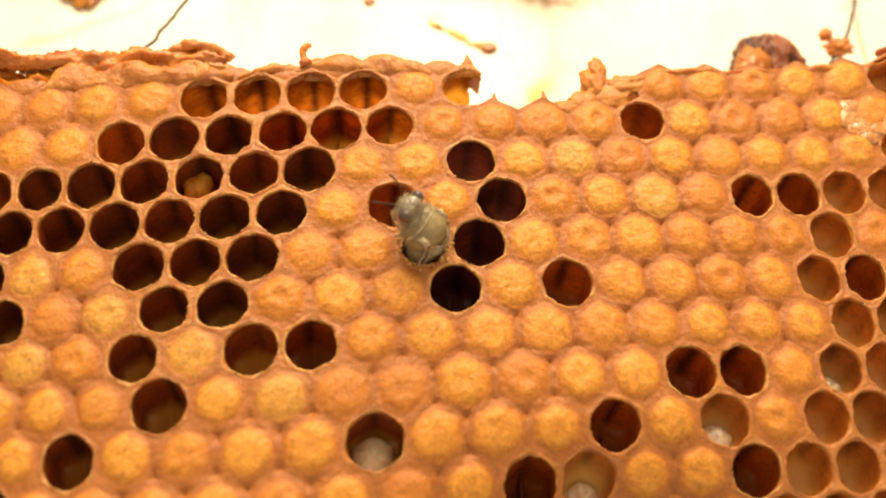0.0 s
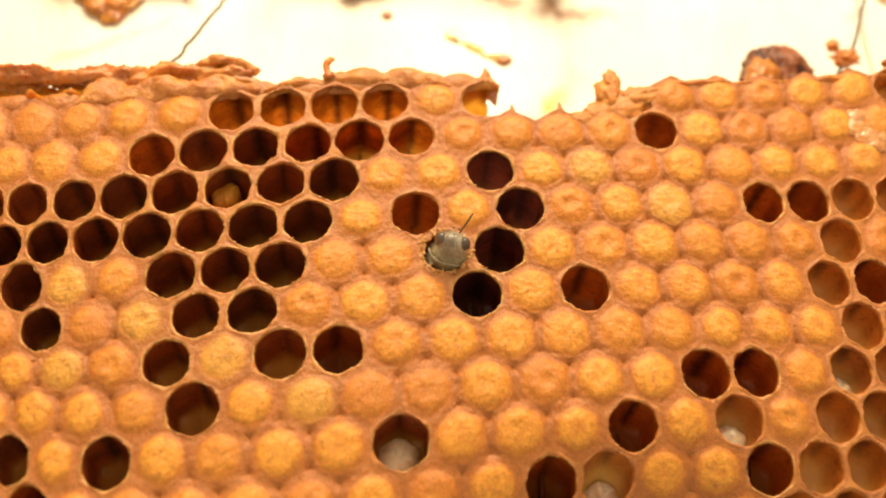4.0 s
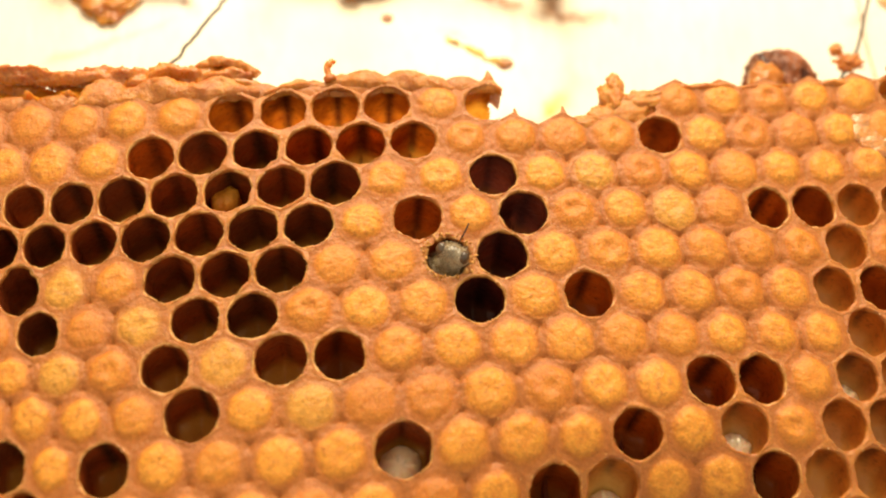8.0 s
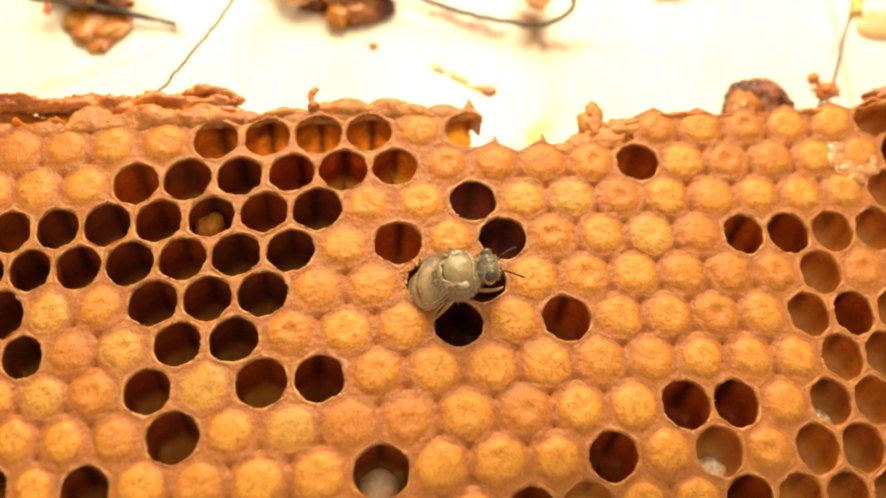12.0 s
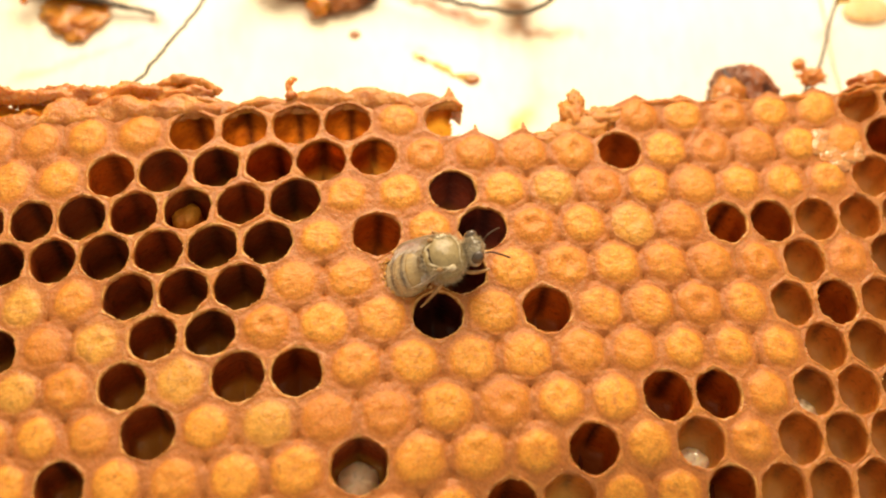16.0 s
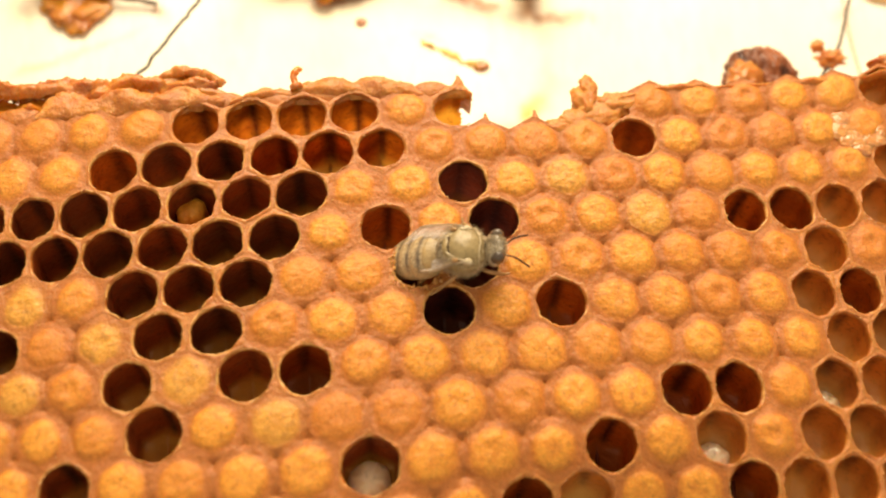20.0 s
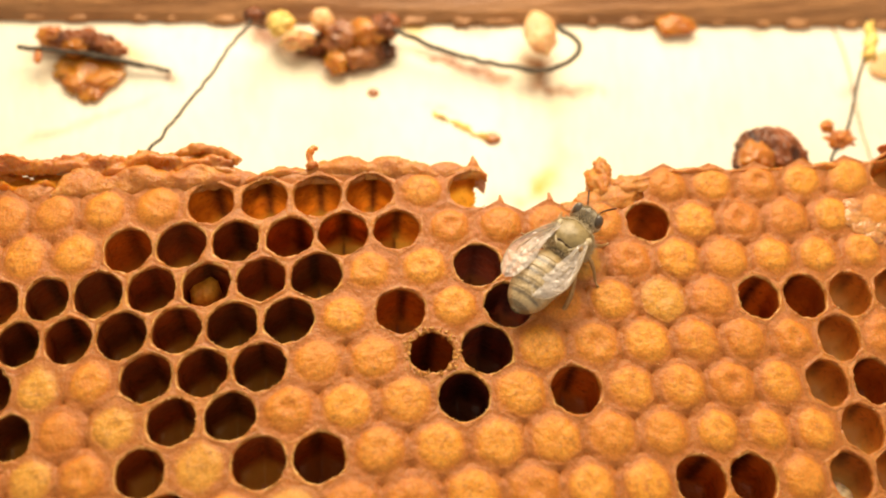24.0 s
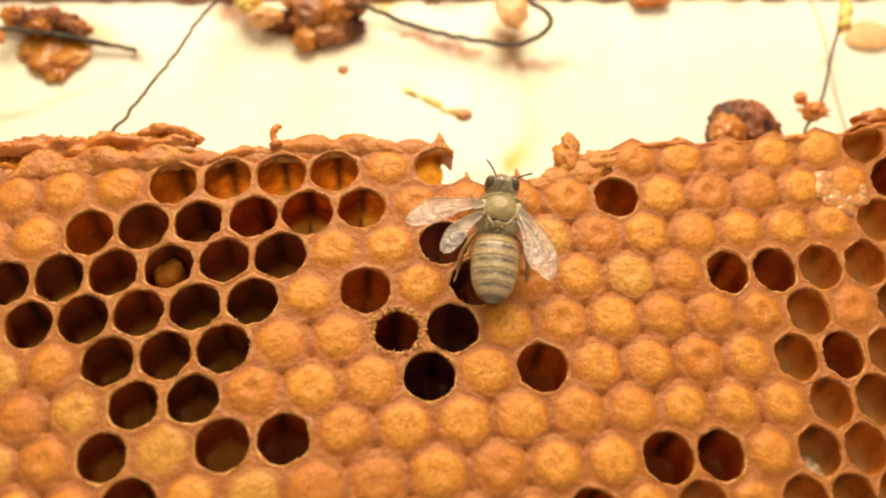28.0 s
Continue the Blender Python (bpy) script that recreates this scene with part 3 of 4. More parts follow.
# grains of wax in the valleys between the cappings
g = random.Random(12)
grains = []
for r, (first, letters) in CELLS.items():
    for k, letter in enumerate(letters):
        if letter not in "cgy":
            continue
        cx, cz = (first + k - 6) * PITCH, -r * ROW
        for q in range(g.randrange(3, 10)):
            a, rr = g.choice((g.uniform(0, 6.283), math.radians(30 + 60 * g.randrange(6)) + g.gauss(0, 0.15))), g.uniform(2.2, 2.75)
            x, z = warp(cx + rr * math.cos(a), cz + rr * math.sin(a))
            b, s = shade_setback(x, z), g.uniform(0.03, 0.11)
            y = b - 0.1
            v = [(x + g.uniform(-s, s), y - g.uniform(0, s), z + 0.24 * b + g.uniform(-s, s)) for p in range(4)] + [(x, y + 2 * s, z + 0.24 * b)]
            grains.append((v, [(0, 1, 2), (0, 2, 3), (0, 3, 1), (1, 2, 4), (2, 3, 4), (3, 1, 4)]))
v, f, _ = join(*grains)
tagged(part("wax_grains", mesh_of("wax_grains", v, f, CRUMB, smooth=False), comb, "pale loose grains of wax"), kind="stuff")

# ---- the rest of the comb: its back and its torn top ----
part("back_layer", (*box(-62, 75, 12.6, 17.9, -60, 7.5), BACK), comb)
part("torn_edge", (*torn([(-62, 24.6), (-52, 25.2), (-44.2, 25.0), (-42, 25.3), (-39.1, 25.2), (-37.4, 24.6), (-35.1, 24.6), (-34, 25.4), (-32.8, 25.2), (-31.1, 25.2), (-29.9, 25.1), (-27.6, 25.2), (-25.9, 24.5), (-24.2, 23.6)],
                         [(-62, 23.2), (-52, 23.4), (-46, 23.2), (-43.4, 22.9), (-42.3, 22.8), (-40.6, 22.9), (-38.9, 22.7), (-36.6, 21.9), (-35, 22.6), (-32.7, 22.9), (-30.4, 22.2), (-28.1, 22.5), (-25.8, 22.4), (-24.2, 22.6)],
                         0.1, 4.0, 0.2, 0.9, 0.4), TORN), comb, "ragged upper lip of torn orange wax")
part("torn_edge", (*torn([(-42.4, 20.4), (-41.4, 22.0), (-39.8, 22.9), (-38.2, 22.6), (-37.0, 21.9), (-35.4, 22.6), (-33.4, 23.4), (-31.8, 22.6), (-30.2, 22.3), (-28.2, 22.8), (-26.8, 22.8), (-25.4, 22.1), (-23.4, 21.2)],
                         [(-42.4, 19.2), (-40.2, 19.5), (-35.2, 19.7), (-29.6, 19.9), (-26.3, 20.3), (-23.4, 20.4)],
                         -0.25, 2.2, 0.15, 0.5, 0.3, ((-39.5, 21.4, 1.6, 0.4), (-33.6, 21.6, 1.8, 0.5), (-29.0, 21.4, 1.7, 0.4))), CAPLIP), comb, "soft folded lip of torn wax")
for k in range(0, 11):
    x, z = warp((-5.0 + k + 0.5 - 6) * PITCH, 4 * ROW + 2.7)
    part("wax_fill", (*blob((x, 0.55, z), (2.3, 0.55, 1.2), 0.15, 2.0, 3, k + 120), WEB), comb)
part("torn_edge", (*torn([(-62, 24.2), (-52, 24.4), (-46, 24.2), (-40, 23.6)], [(-62, 19.6), (-52, 19.6), (-46, 19.7), (-40, 20.2)], 2.4, 3.0, 0.6, 1.6, 0.3, ((-52.5, 21.6, 0.7, 2.4), (-47.2, 21.4, 0.6, 2.6), (-43.2, 21.2, 0.7, 2.2))), HONEYWAX), comb, "torn-open amber cells under the lip")
part("torn_edge", (*torn([(-26.4, 23.9), (-25.0, 23.7), (-23.4, 22.6), (-22.0, 21.6)], [(-26.4, 21.6), (-25.0, 21.4), (-23.4, 20.8), (-22.0, 20.4)], 0.5, 3.0, 0.4, 0.5, 0.2), HONEYWAX), comb, "amber wax tear")
part("torn_edge", (*ridge([(-30.2, 0.5, 24.4), (-28.4, 0.2, 24.9), (-27.2, 0.1, 24.9), (-25.8, 0.1, 24.5), (-24.4, 0.3, 23.9), (-23.6, 0.5, 23.4)], 0.62, 0.25), CAPLIP), comb, "rolled lip of wax")
part("torn_edge", (*torn([(-23, 21.0), (-21.2, 22.0), (-20.3, 22.4), (-18.2, 22.6), (-16.5, 22.3), (-15.3, 22.9), (-12.9, 23.5), (-11.7, 23.6), (-10, 22.9), (-8.1, 23.4), (-6.4, 23.0), (-4, 22.3), (-2.9, 21.2), (-1.7, 21.1), (0.1, 21.7), (1.6, 21.8), (2.6, 20.6)],
                         [(-23, 20.2), (-20.6, 20.8), (-18.2, 21.0), (-15.3, 20.6), (-12.7, 20.7), (-10.1, 20.8), (-8, 20.5), (-6.9, 20.4), (-4.9, 20.3), (-2.5, 19.8), (-1.3, 20.2), (1.6, 20.4), (2.6, 20.0)],
                         0.1, 3.0, 0.25, 0.35, 0.2, ((-12.2, 22.1, 1.6, 0.5), (-7.6, 22.0, 1.6, 0.55), (-4.4, 21.3, 1.3, 0.4), (-19.4, 21.7, 1.2, 0.3))), CAPLIP), comb, "torn wax edge over open cells")
part("torn_edge", (*blob((14.9, 1.0, 18.6), (1.5, 1.3, 2.7), 0.4, 1.7, 4, 61), TAN), comb, "upright shred of torn wax")
part("torn_edge", (*blob((15.3, 0.7, 20.8), (0.95, 0.7, 1.5), 0.4, 1.6, 4, 62), TAN), comb)
part("torn_edge", (*blob((17.4, 0.7, 18.4), (2.2, 1.0, 1.5), 0.35, 1.7, 4, 63), TAN), comb)
for x, z, w, h in ((11.2, 15.9, 1.7, 0.8), (13.2, 16.6, 1.5, 1.3), (16.0, 17.3, 2.2, 1.5), (19.2, 18.6, 1.9, 1.0)):
    part("torn_edge", (*blob((x, 0.35, z), (w * 1.15, 0.6, h * 1.15), 0.2, 1.9, 4, int(x * 7)), TAN), comb)
part("torn_edge", (*torn([(18.2, 19.2), (21.5, 20.0), (23.4, 20.4), (25.9, 20.4), (30.3, 20.1), (33.3, 20.0), (38.7, 20.4), (41.4, 20.6), (43.2, 20.4), (46.5, 20.6), (48.8, 21.2), (51, 21.6), (60, 22.5)],
                         [(18.2, 18.4), (21.5, 19.0), (27, 19.4), (33, 19.4), (39, 19.2), (43, 19.0), (46, 19.8), (50, 20.4), (60, 21)],
                         0.0, 3.0, 0.3, 0.4, 0.2, ((24, 19.8, 1.5, 0.3), (40.5, 20, 1.5, 0.3))), CAPLIP), comb)
part("torn_edge", (*blob((50.4, 1.2, 22.6), (2.2, 1.6, 0.9), 0.5, 1.8, 3, 64), TORN), comb, "torn wax spike")
part("wax_spike", (*tube(curve([(-15.8, 0.3, 21.9), (-16.1, 0.1, 22.9), (-16.3, 0, 23.8), (-15.8, -0.1, 24.4), (-15.3, -0.1, 24.3)], 4), [0.7] * 4 + [0.38] * 5 + [0.42] * 5 + [0.25] * 3, 10, 0.3), TORN), comb, "curled shred of wax")
for x, z, top in ((1.3, 21.4, 23.2), (3.7, 15.6, 18.1), (9.0, 15.6, 18.2)):
    part("wax_spike", (*tube([(x, 1.5, z - 0.3), (x - 0.05, 1.0, z + 0.4), (x + 0.05, 0.6, (z + top) / 2 + 0.2), (x, 0.4, top)], [1.2, 0.9, 0.42, 0.1], 10, 0.2), WEB), comb)
for k, (x, z, w, h) in enumerate(((41.6, 13.4, 1.1, 0.8), (42.8, 12.2, 1.2, 0.9), (43.9, 13.6, 0.9, 1.1), (44.6, 12.0, 1.2, 0.6), (43.2, 10.9, 0.8, 0.6), (44.8, 14.6, 0.7, 0.9), (42.0, 14.8, 0.8, 0.6), (45.6, 13.0, 0.6, 0.8))):
    part("wax_gloss", (*blob((x, -0.12, z), (w * 1.5, 0.34, h * 1.5), 0.16, 1.6, 4, k + 70), SHINE), comb, "wet shiny wax")

# ---- the board behind, and the bar above it ----
board = thing("back_board", "pale pine hive board behind the comb, stained by wax", "board", kind="structure")
part("board_panel", (*box(-90, 110, 18.3, 27, -70, 58, -0.022), PINE), board)
# brown blotches on the face: x, z, spread in x and z, slant, strength; then the yellow ones
BROWN = ((0.0, 50.3, 3.6, 1.0, -0.38, 0.8), (5.0, 48.0, 3.6, 1.2, -0.38, 1.0), (8.6, 46.4, 2.6, 0.9, -0.2, 1.1), (14.4, 48.4, 2.1, 1.3, 0, 1.0), (14.6, 45.6, 1.7, 1.9, 0, 0.8), (17.4, 43.9, 4.2, 0.9, -0.05, 0.9),
         (-21.8, 54.6, 3.4, 1.5, -0.1, 1.1), (-15.8, 51.0, 4.2, 1.8, -0.3, 1.2), (-9.0, 49.6, 4.0, 1.5, 0.25, 1.1), (-46.6, 49.8, 4.6, 2.4, -0.1, 0.75), (-36.5, 49.0, 3.4, 0.9, -0.35, 0.4), (-34.6, 47.8, 1.2, 0.8, -0.6, 0.7),
         (-44.0, 41.4, 8.0, 0.7, 0.4, 0.3), (-48.6, 39.3, 2.4, 0.7, 0.3, 0.25), (22.9, 43.3, 0.5, 0.4, 0, 0.4), (57.8, 42.6, 1.6, 0.9, 0.3, 0.35), (33.0, 54.0, 4.0, 1.0, 0, 0.3), (46.4, 53.6, 1.2, 1.4, 0, 0.4), (6.6, 55.2, 2.2, 1.6, 0, 0.8))
GOLD = ((12.2, 28.4, 1.3, 1.5, 0, 0.9), (13.6, 30.6, 1.5, 1.9, 0.3, 0.7), (9.4, 27.0, 1.2, 0.9, 0, 0.6), (6.4, 27.4, 1.6, 1.2, 0, 0.3), (15.6, 33.6, 1.6, 2.6, 0, 0.25), (-1.8, 55.0, 1.8, 1.6, 0, 0.9), (-39.4, 52.2, 2.8, 1.0, -0.5, 0.6),
        (1.0, 41.2, 1.5, 0.6, -0.4, 0.5), (9.0, 42.0, 1.2, 6.0, 0, 0.14), (16.0, 38.0, 1.2, 6.0, 0, 0.14), (-12.0, 40.0, 6.0, 4.0, 0, 0.12), (38.0, 40.0, 6.0, 6.0, 0, 0.12), (-24.0, 44.0, 2.0, 5.0, 0, 0.14), (26.0, 46.0, 2.0, 7.0, 0, 0.08))


def blotch(spots, x, z):
    x += 0.9 * noise.noise(Vector((x * 0.35, 1, z * 0.35))) + 0.4 * noise.noise(Vector((x, 1, z)))
    z += 0.9 * noise.noise(Vector((x * 0.35, 8, z * 0.35))) + 0.4 * noise.noise(Vector((x, 8, z)))
    return sum(k * math.exp(-((x - a) / w) ** 2 - ((z - b - slant * (x - a)) / h) ** 2) for a, b, w, h, slant, k in spots)


NX, NZ = 211, 67
verts = [(-64 + i * 0.7, 18.0, 13 + j * 0.7 - 0.022 * (i * 0.7 - 64)) for j in range(NZ) for i in range(NX)]
face = mesh_of("board_face", verts, [(j * NX + i, j * NX + i + 1, (j + 1) * NX + i + 1, (j + 1) * NX + i) for j in range(NZ - 1) for i in range(NX - 1)], PINE)
for word, spots in (("dry", BROWN), ("base", GOLD)):
    face.attributes.new(word, "FLOAT", "POINT").data.foreach_set("value", [min(1.0, blotch(spots, x, z)) for x, y, z in verts])
part("board_face", face, board, "pale pine face with yellow wax stains and brown blotches")
bar = thing("top_bar", "dark brown stained wooden frame bar, ragged with propolis", "frame bar", kind="structure")
part("bar_body", (*box(-90, 110, 17.3, 17.96, 55.7, 68, -0.036), BAR), bar)
for k in range(22):
    x = -58 + k * 6.2 + rng.uniform(-1.2, 1.2)
    part("propolis_drip", (*blob((x, 17.6, 55.8 - 0.036 * x), (rng.uniform(0.8, 2.6), 0.4, rng.uniform(0.3, 0.9)), 0.6, 1.8, 3, k), BAR), bar)

# ---- wires and wax on the board ----
w1 = thing("frame_wire", "thin kinked grey wire running up out of the comb", "wire")
part("wire", (*tube(curve([(-37, 9, 27), (-34.7, 9.2, 31.2), (-32.6, 9.4, 34.2), (-29.5, 9.8, 39.5), (-27.6, 10, 42.8), (-25.8, 10.4, 46.5), (-23.7, 10.8, 50), (-23.2, 11.4, 51.6)], 8), 0.22, 7, 0.35), WIRE), w1)
w2 = thing("frame_wire", "thin grey wire with bits of wax on it", "wire")
part("wire", (*tube(curve([(46.2, 9, 23), (46.8, 9, 26.5), (49.0, 9.5, 29.2), (50.6, 9.5, 31.6), (53, 9.5, 37), (55.2, 9.5, 41.4), (57, 9.8, 45), (58.6, 11, 49)], 8), 0.22, 7, 0.3), WIRE), w2)
part("wax_bit", (*blob((48.6, 9.3, 29.2), (1.7, 0.7, 1.1), 0.7, 1.6, 4, 3), TORN), w2, "brown shred of wax")
part("wax_bit", (*blob((47.4, 9.2, 31.0), (0.8, 0.6, 0.9), 0.6, 1.6, 3, 4), TORN), w2)
part("wax_bit", (*ridge([(56.2, 9.6, 41.5), (57, 9.6, 44), (58.2, 10.4, 47.6)], 0.9, 0.5), YELLOW), w2, "yellow strip of wax")
w3 = thing("loose_wire", "loose dark wire curling out below the bar", "wire")
part("wire", (*tube(curve([(-5.0, 14, 51.6), (-3.0, 14.2, 50.6), (1.4, 15, 48.8), (5.7, 15.5, 47.5), (10, 15.6, 46.4), (13.5, 15, 45.2), (16, 14, 44.9), (18.2, 12.6, 45.4), (19.0, 12, 46.4), (18.4, 11.8, 47.8), (17, 11.8, 49), (16.4, 12, 50)], 8), 0.35, 8, 0.25), WIRE), w3)
lump = thing("wax_lump", "dark grey-brown lump of old propolis and wax", "wax lump")
lv, lf = blob((0, 0, 0), (4.3, 3.6, 4.5), 0.16, 1.4, 5, 11)
lv = [(x * (1 - 0.035 * z) + 39.6, y + 10.6, z * (1 + 0.22 * abs(noise.noise(Vector((x * 0.9, y * 0.9, z * 0.25)))) - 0.1) - 0.12 * x + 27.4) for x, y, z in lv]
ridged = []
for x, y, z in lv:
    p = Vector((x * 1.0 + 0.4 * z, y * 0.9, z * 0.35))
    k = 0.55 * (0.5 - abs(noise.noise(p))) + 0.3 * noise.noise(p * 2.3)
    ridged.append((x + k * (x - 39) / 4, y + k * (y - 10.6) / 3 - 0.3 * k, z + k * 0.5))
part("lump", (ridged, lf, GREY), lump)
part("lump_base", (*blob((36.6, 8.0, 25.6), (2.2, 1.6, 2.6), 0.3, 1.8, 4, 12), HONEYWAX), lump, "amber wax at the lump's foot")
part("lump_base", (*blob((41.6, 8.6, 24.0), (2.6, 1.6, 1.5), 0.3, 1.8, 4, 13), HONEYWAX), lump, "amber wax at the lump's foot")
part("lump_base", (*blob((45.2, 8.4, 23.4), (2.4, 1.4, 1.2), 0.35, 1.8, 4, 14), TORN), lump, "brown wax beside the lump")
hair = thing("hair", "single fine hair lying on the pine board", "hair")
part("strand", (*tube(curve([(57.6, 17.9, 54), (58.2, 17.6, 50), (57.9, 17.6, 44), (57.3, 17.7, 38), (57.2, 17.8, 30)], 8), 0.09, 5, 0.1), HONEYWAX), hair)
glob = thing("wax_glob", "lumpy brown and yellow wax glob under the bar", "wax glob")
for word, x, y, z, a, b, c, m in (("brown_wax", -11.8, 14.6, 50.9, 2.6, 1.9, 2.2, PROPOLIS), ("brown_wax", -8.8, 14.2, 51.2, 2.3, 1.8, 2.2, HONEYWAX), ("grey_wax", -6.0, 13.8, 52.0, 2.1, 1.6, 1.9, GREY), ("brown_wax", -9.8, 15.6, 48.9, 2.9, 1.5, 1.7, PROPOLIS),
                                  ("brown_wax", -7.0, 15.8, 49.6, 2.2, 1.3, 1.5, GREY), ("amber_wax", -12.6, 15.4, 47.9, 1.5, 1.1, 1.9, HONEYWAX), ("brown_wax", -15.4, 15.8, 51.2, 2.4, 1.2, 1.4, GREY), ("pale_wax", -17.6, 14.2, 50.6, 2.2, 1.3, 1.3, PALEWAX),
                                  ("pale_wax", -14.3, 13.6, 53.2, 1.5, 1.3, 1.6, PALEWAX), ("yellow_wax", -19.8, 13.6, 52.8, 1.7, 1.2, 1.8, YELLOW)):
    part(word, (*blob((x, y + 1.2, z + 0.8), (a, b, c), 0.34, 1.6, 4, int(x * 9 + z)), m), glob, "glossy " + word.replace("_", " "))
knot = thing("wire_knot", "grey metal eyelet with the wire's end", "eyelet")
part("eyelet", (*blob((-22.8, 11.6, 52.4), (1.5, 1.1, 1.1), 0.3, 2.0, 3, 26), GREY), knot)
stick = thing("wax_splinter", "dark splinter with brown wax stuck on the board", "splinter")
part("splinter", (*tube(curve([(-53, 15, 51.0), (-45, 16, 50.4), (-38, 16.8, 49), (-34.2, 17.2, 48.2)], 6), [0.32] * 7 + [0.42] * 6 + [0.3] * 6, 8, 0.2), WIRE), stick)
for x, z, a, c, m in ((-49.4, 53.6, 1.9, 1.3, HONEYWAX), (-47.4, 52.9, 2.0, 1.5, GREY), (-45.0, 53.0, 1.9, 1.5, GREY), (-42.9, 52.2, 1.8, 1.4, GREY), (-41.4, 51.2, 1.6, 1.0, PROPOLIS), (-46.2, 51.6, 1.6, 1.0, HONEYWAX)):
    part("wax_crust", (*blob((x, 16.4, z), (a, 1.3, c), 0.4, 1.9, 4, int(x * 7)), m), stick, "grey-brown glossy crust")
tv, tf = blob((0, 0, 0), (4.6, 0.5, 3.3), 0.5, 1.5, 4, 37)
part("wax_tongue", ([(x * max(0.2, 0.8 + 0.12 * z) - 44.6, y + 17.5, z + 47.8) for x, y, z in tv], tf, HONEYWAX), stick, "brown pointed tongue of wax")
part("wax_drop", (*blob((-50.5, 15.4, 49.6), (0.5, 0.5, 1.1), 0.2, 1.0, 2, 33), HONEYWAX), stick)
brown = thing("wax_drip", "grey-brown drop of wax hanging below the bar", "wax drop")
part("drop", (*blob((34.6, 17.0, 53.8), (2.9, 0.8, 1.7), 0.3, 1.3, 4, 45), HONEYWAX), brown)
drip = thing("wax_drip", "pale orange drop of wax hanging from the bar", "wax drop")
part("drop", (*blob((14.7, 14.2, 50.8), (2.3, 1.4, 3.5), 0.2, 1.0, 4, 41), PALEWAX), drip)
disc = thing("wax_disc", "round pinkish drop of wax on the board", "wax drop")
part("drop", (*blob((64.5, 17.5, 46.3), (3.5, 0.55, 2.5), 0.08, 0.8, 4, 42), PALEWAX), disc)
dot = thing("wax_dot", "small reddish speck of wax on the board", "wax speck")
part("drop", (*blob((-8.0, 17.9, 44.4), (0.75, 0.25, 0.75), 0.15, 1.2, 2, 43), PROPOLIS), dot)
smear = thing("wax_smear", "yellow smear of wax ending in a brown drop", "wax smear")
part("smear", (*ridge([(-0.5, 18.1, 41.0), (2.6, 18.1, 39.2), (4.8, 18.1, 37.4), (6.4, 18.1, 36.6)], 0.5, 0.35), YELLOW), smear)
part("drop", (*blob((7.0, 17.85, 36.6), (1.1, 0.35, 0.9), 0.25, 1.4, 3, 44), PROPOLIS), smear, "red-brown drop")
# ---- the bee, in millimetres: x to its right, y ahead, z its back ----
FUZZ = material("pale_bee_fuzz", (0.66, 0.55, 0.36), (0.46, 0.36, 0.20), 0.5, 900, 4500, 0.6, fleck=(0.62, 0.55, 0.38))
FACE = material("grey_face_shell", (0.46, 0.39, 0.26), (0.18, 0.14, 0.085), 0.2, 450, 2000, 0.7, coat=0.9)
PLATE = material("thorax_shell", (0.37, 0.275, 0.115), (0.25, 0.18, 0.07), 0.45, 600, 3000, 0.3, coat=0.2)
PALE = material("pale_abdomen_band", (0.50, 0.375, 0.20), (0.40, 0.29, 0.145), 0.36, 900, 4000, 0.5, crown=(0.13, 0.095, 0.055), grit=0.8, coat=0.45)
DARK = material("dark_abdomen_band", (0.22, 0.16, 0.085), (0.14, 0.10, 0.05), 0.35, 900, 4000, 0.3)
AMBERBAND = material("amber_abdomen_band", (0.42, 0.28, 0.11), (0.36, 0.27, 0.14), 0.4, 900, 4000, 0.3, crown=(0.24, 0.16, 0.07))
EYE_M = material("dark_bee_eye", (0.13, 0.095, 0.062), (0.075, 0.052, 0.034), 0.2, 900, 6000, 0.15, coat=0.25)
LEG_M = material("bee_leg", (0.44, 0.25, 0.09), (0.28, 0.15, 0.05), 0.35, 900, 4000, 0.4)
ANT = material("bee_antenna", (0.07, 0.038, 0.022), (0.04, 0.022, 0.014), 0.5, 900, 4000, 0.3, spec=0.12)
FILM = glassy("wing_film", (0.86, 0.76, 0.68), 0.40, 0.12)
VEIN = material("wing_vein", (0.50, 0.38, 0.24), None, 0.4, 900, 4000, 0.2)


def fuzz(centre, radii, n, length, seed, keep=lambda p: True):
    """Short hairs standing on an ellipsoid."""
    g = random.Random(seed)
    verts, faces = [], []
    while len(faces) < n:
        d = Vector((g.gauss(0, 1), g.gauss(0, 1), g.gauss(0, 1))).normalized()
        if not keep(d):
            continue
        p = Vector([c + a * b * 0.97 for c, a, b in zip(centre, d, radii)])
        s = d.orthogonal().normalized() * 0.022
        tip = p + (d + Vector((g.gauss(0, 0.35), g.gauss(0, 0.35) - 0.35, g.gauss(0, 0.35)))) * length * g.uniform(0.6, 1.2)
        o = len(verts)
        verts += [tuple(p - s), tuple(p + s), tuple(tip)]
        faces.append((o, o + 1, o + 2))
    return verts, faces


def loft(sections, sides=28, close=True):
    """Ellipses along -y: (y, half width, half height, z)."""
    verts, faces = [], []
    for y, w, h, z in sections:
        for s in range(sides):
            a = 2 * math.pi * s / sides
            verts.append((w * math.cos(a), y, z + h * math.sin(a)))
    for k in range(len(sections) - 1):
        for s in range(sides):
            q = (s + 1) % sides
            faces.append((k * sides + s, k * sides + q, (k + 1) * sides + q, (k + 1) * sides + s))
    if close:
        faces += [tuple(range(sides)), tuple(reversed(range((len(sections) - 1) * sides, len(sections) * sides)))]
    return verts, faces


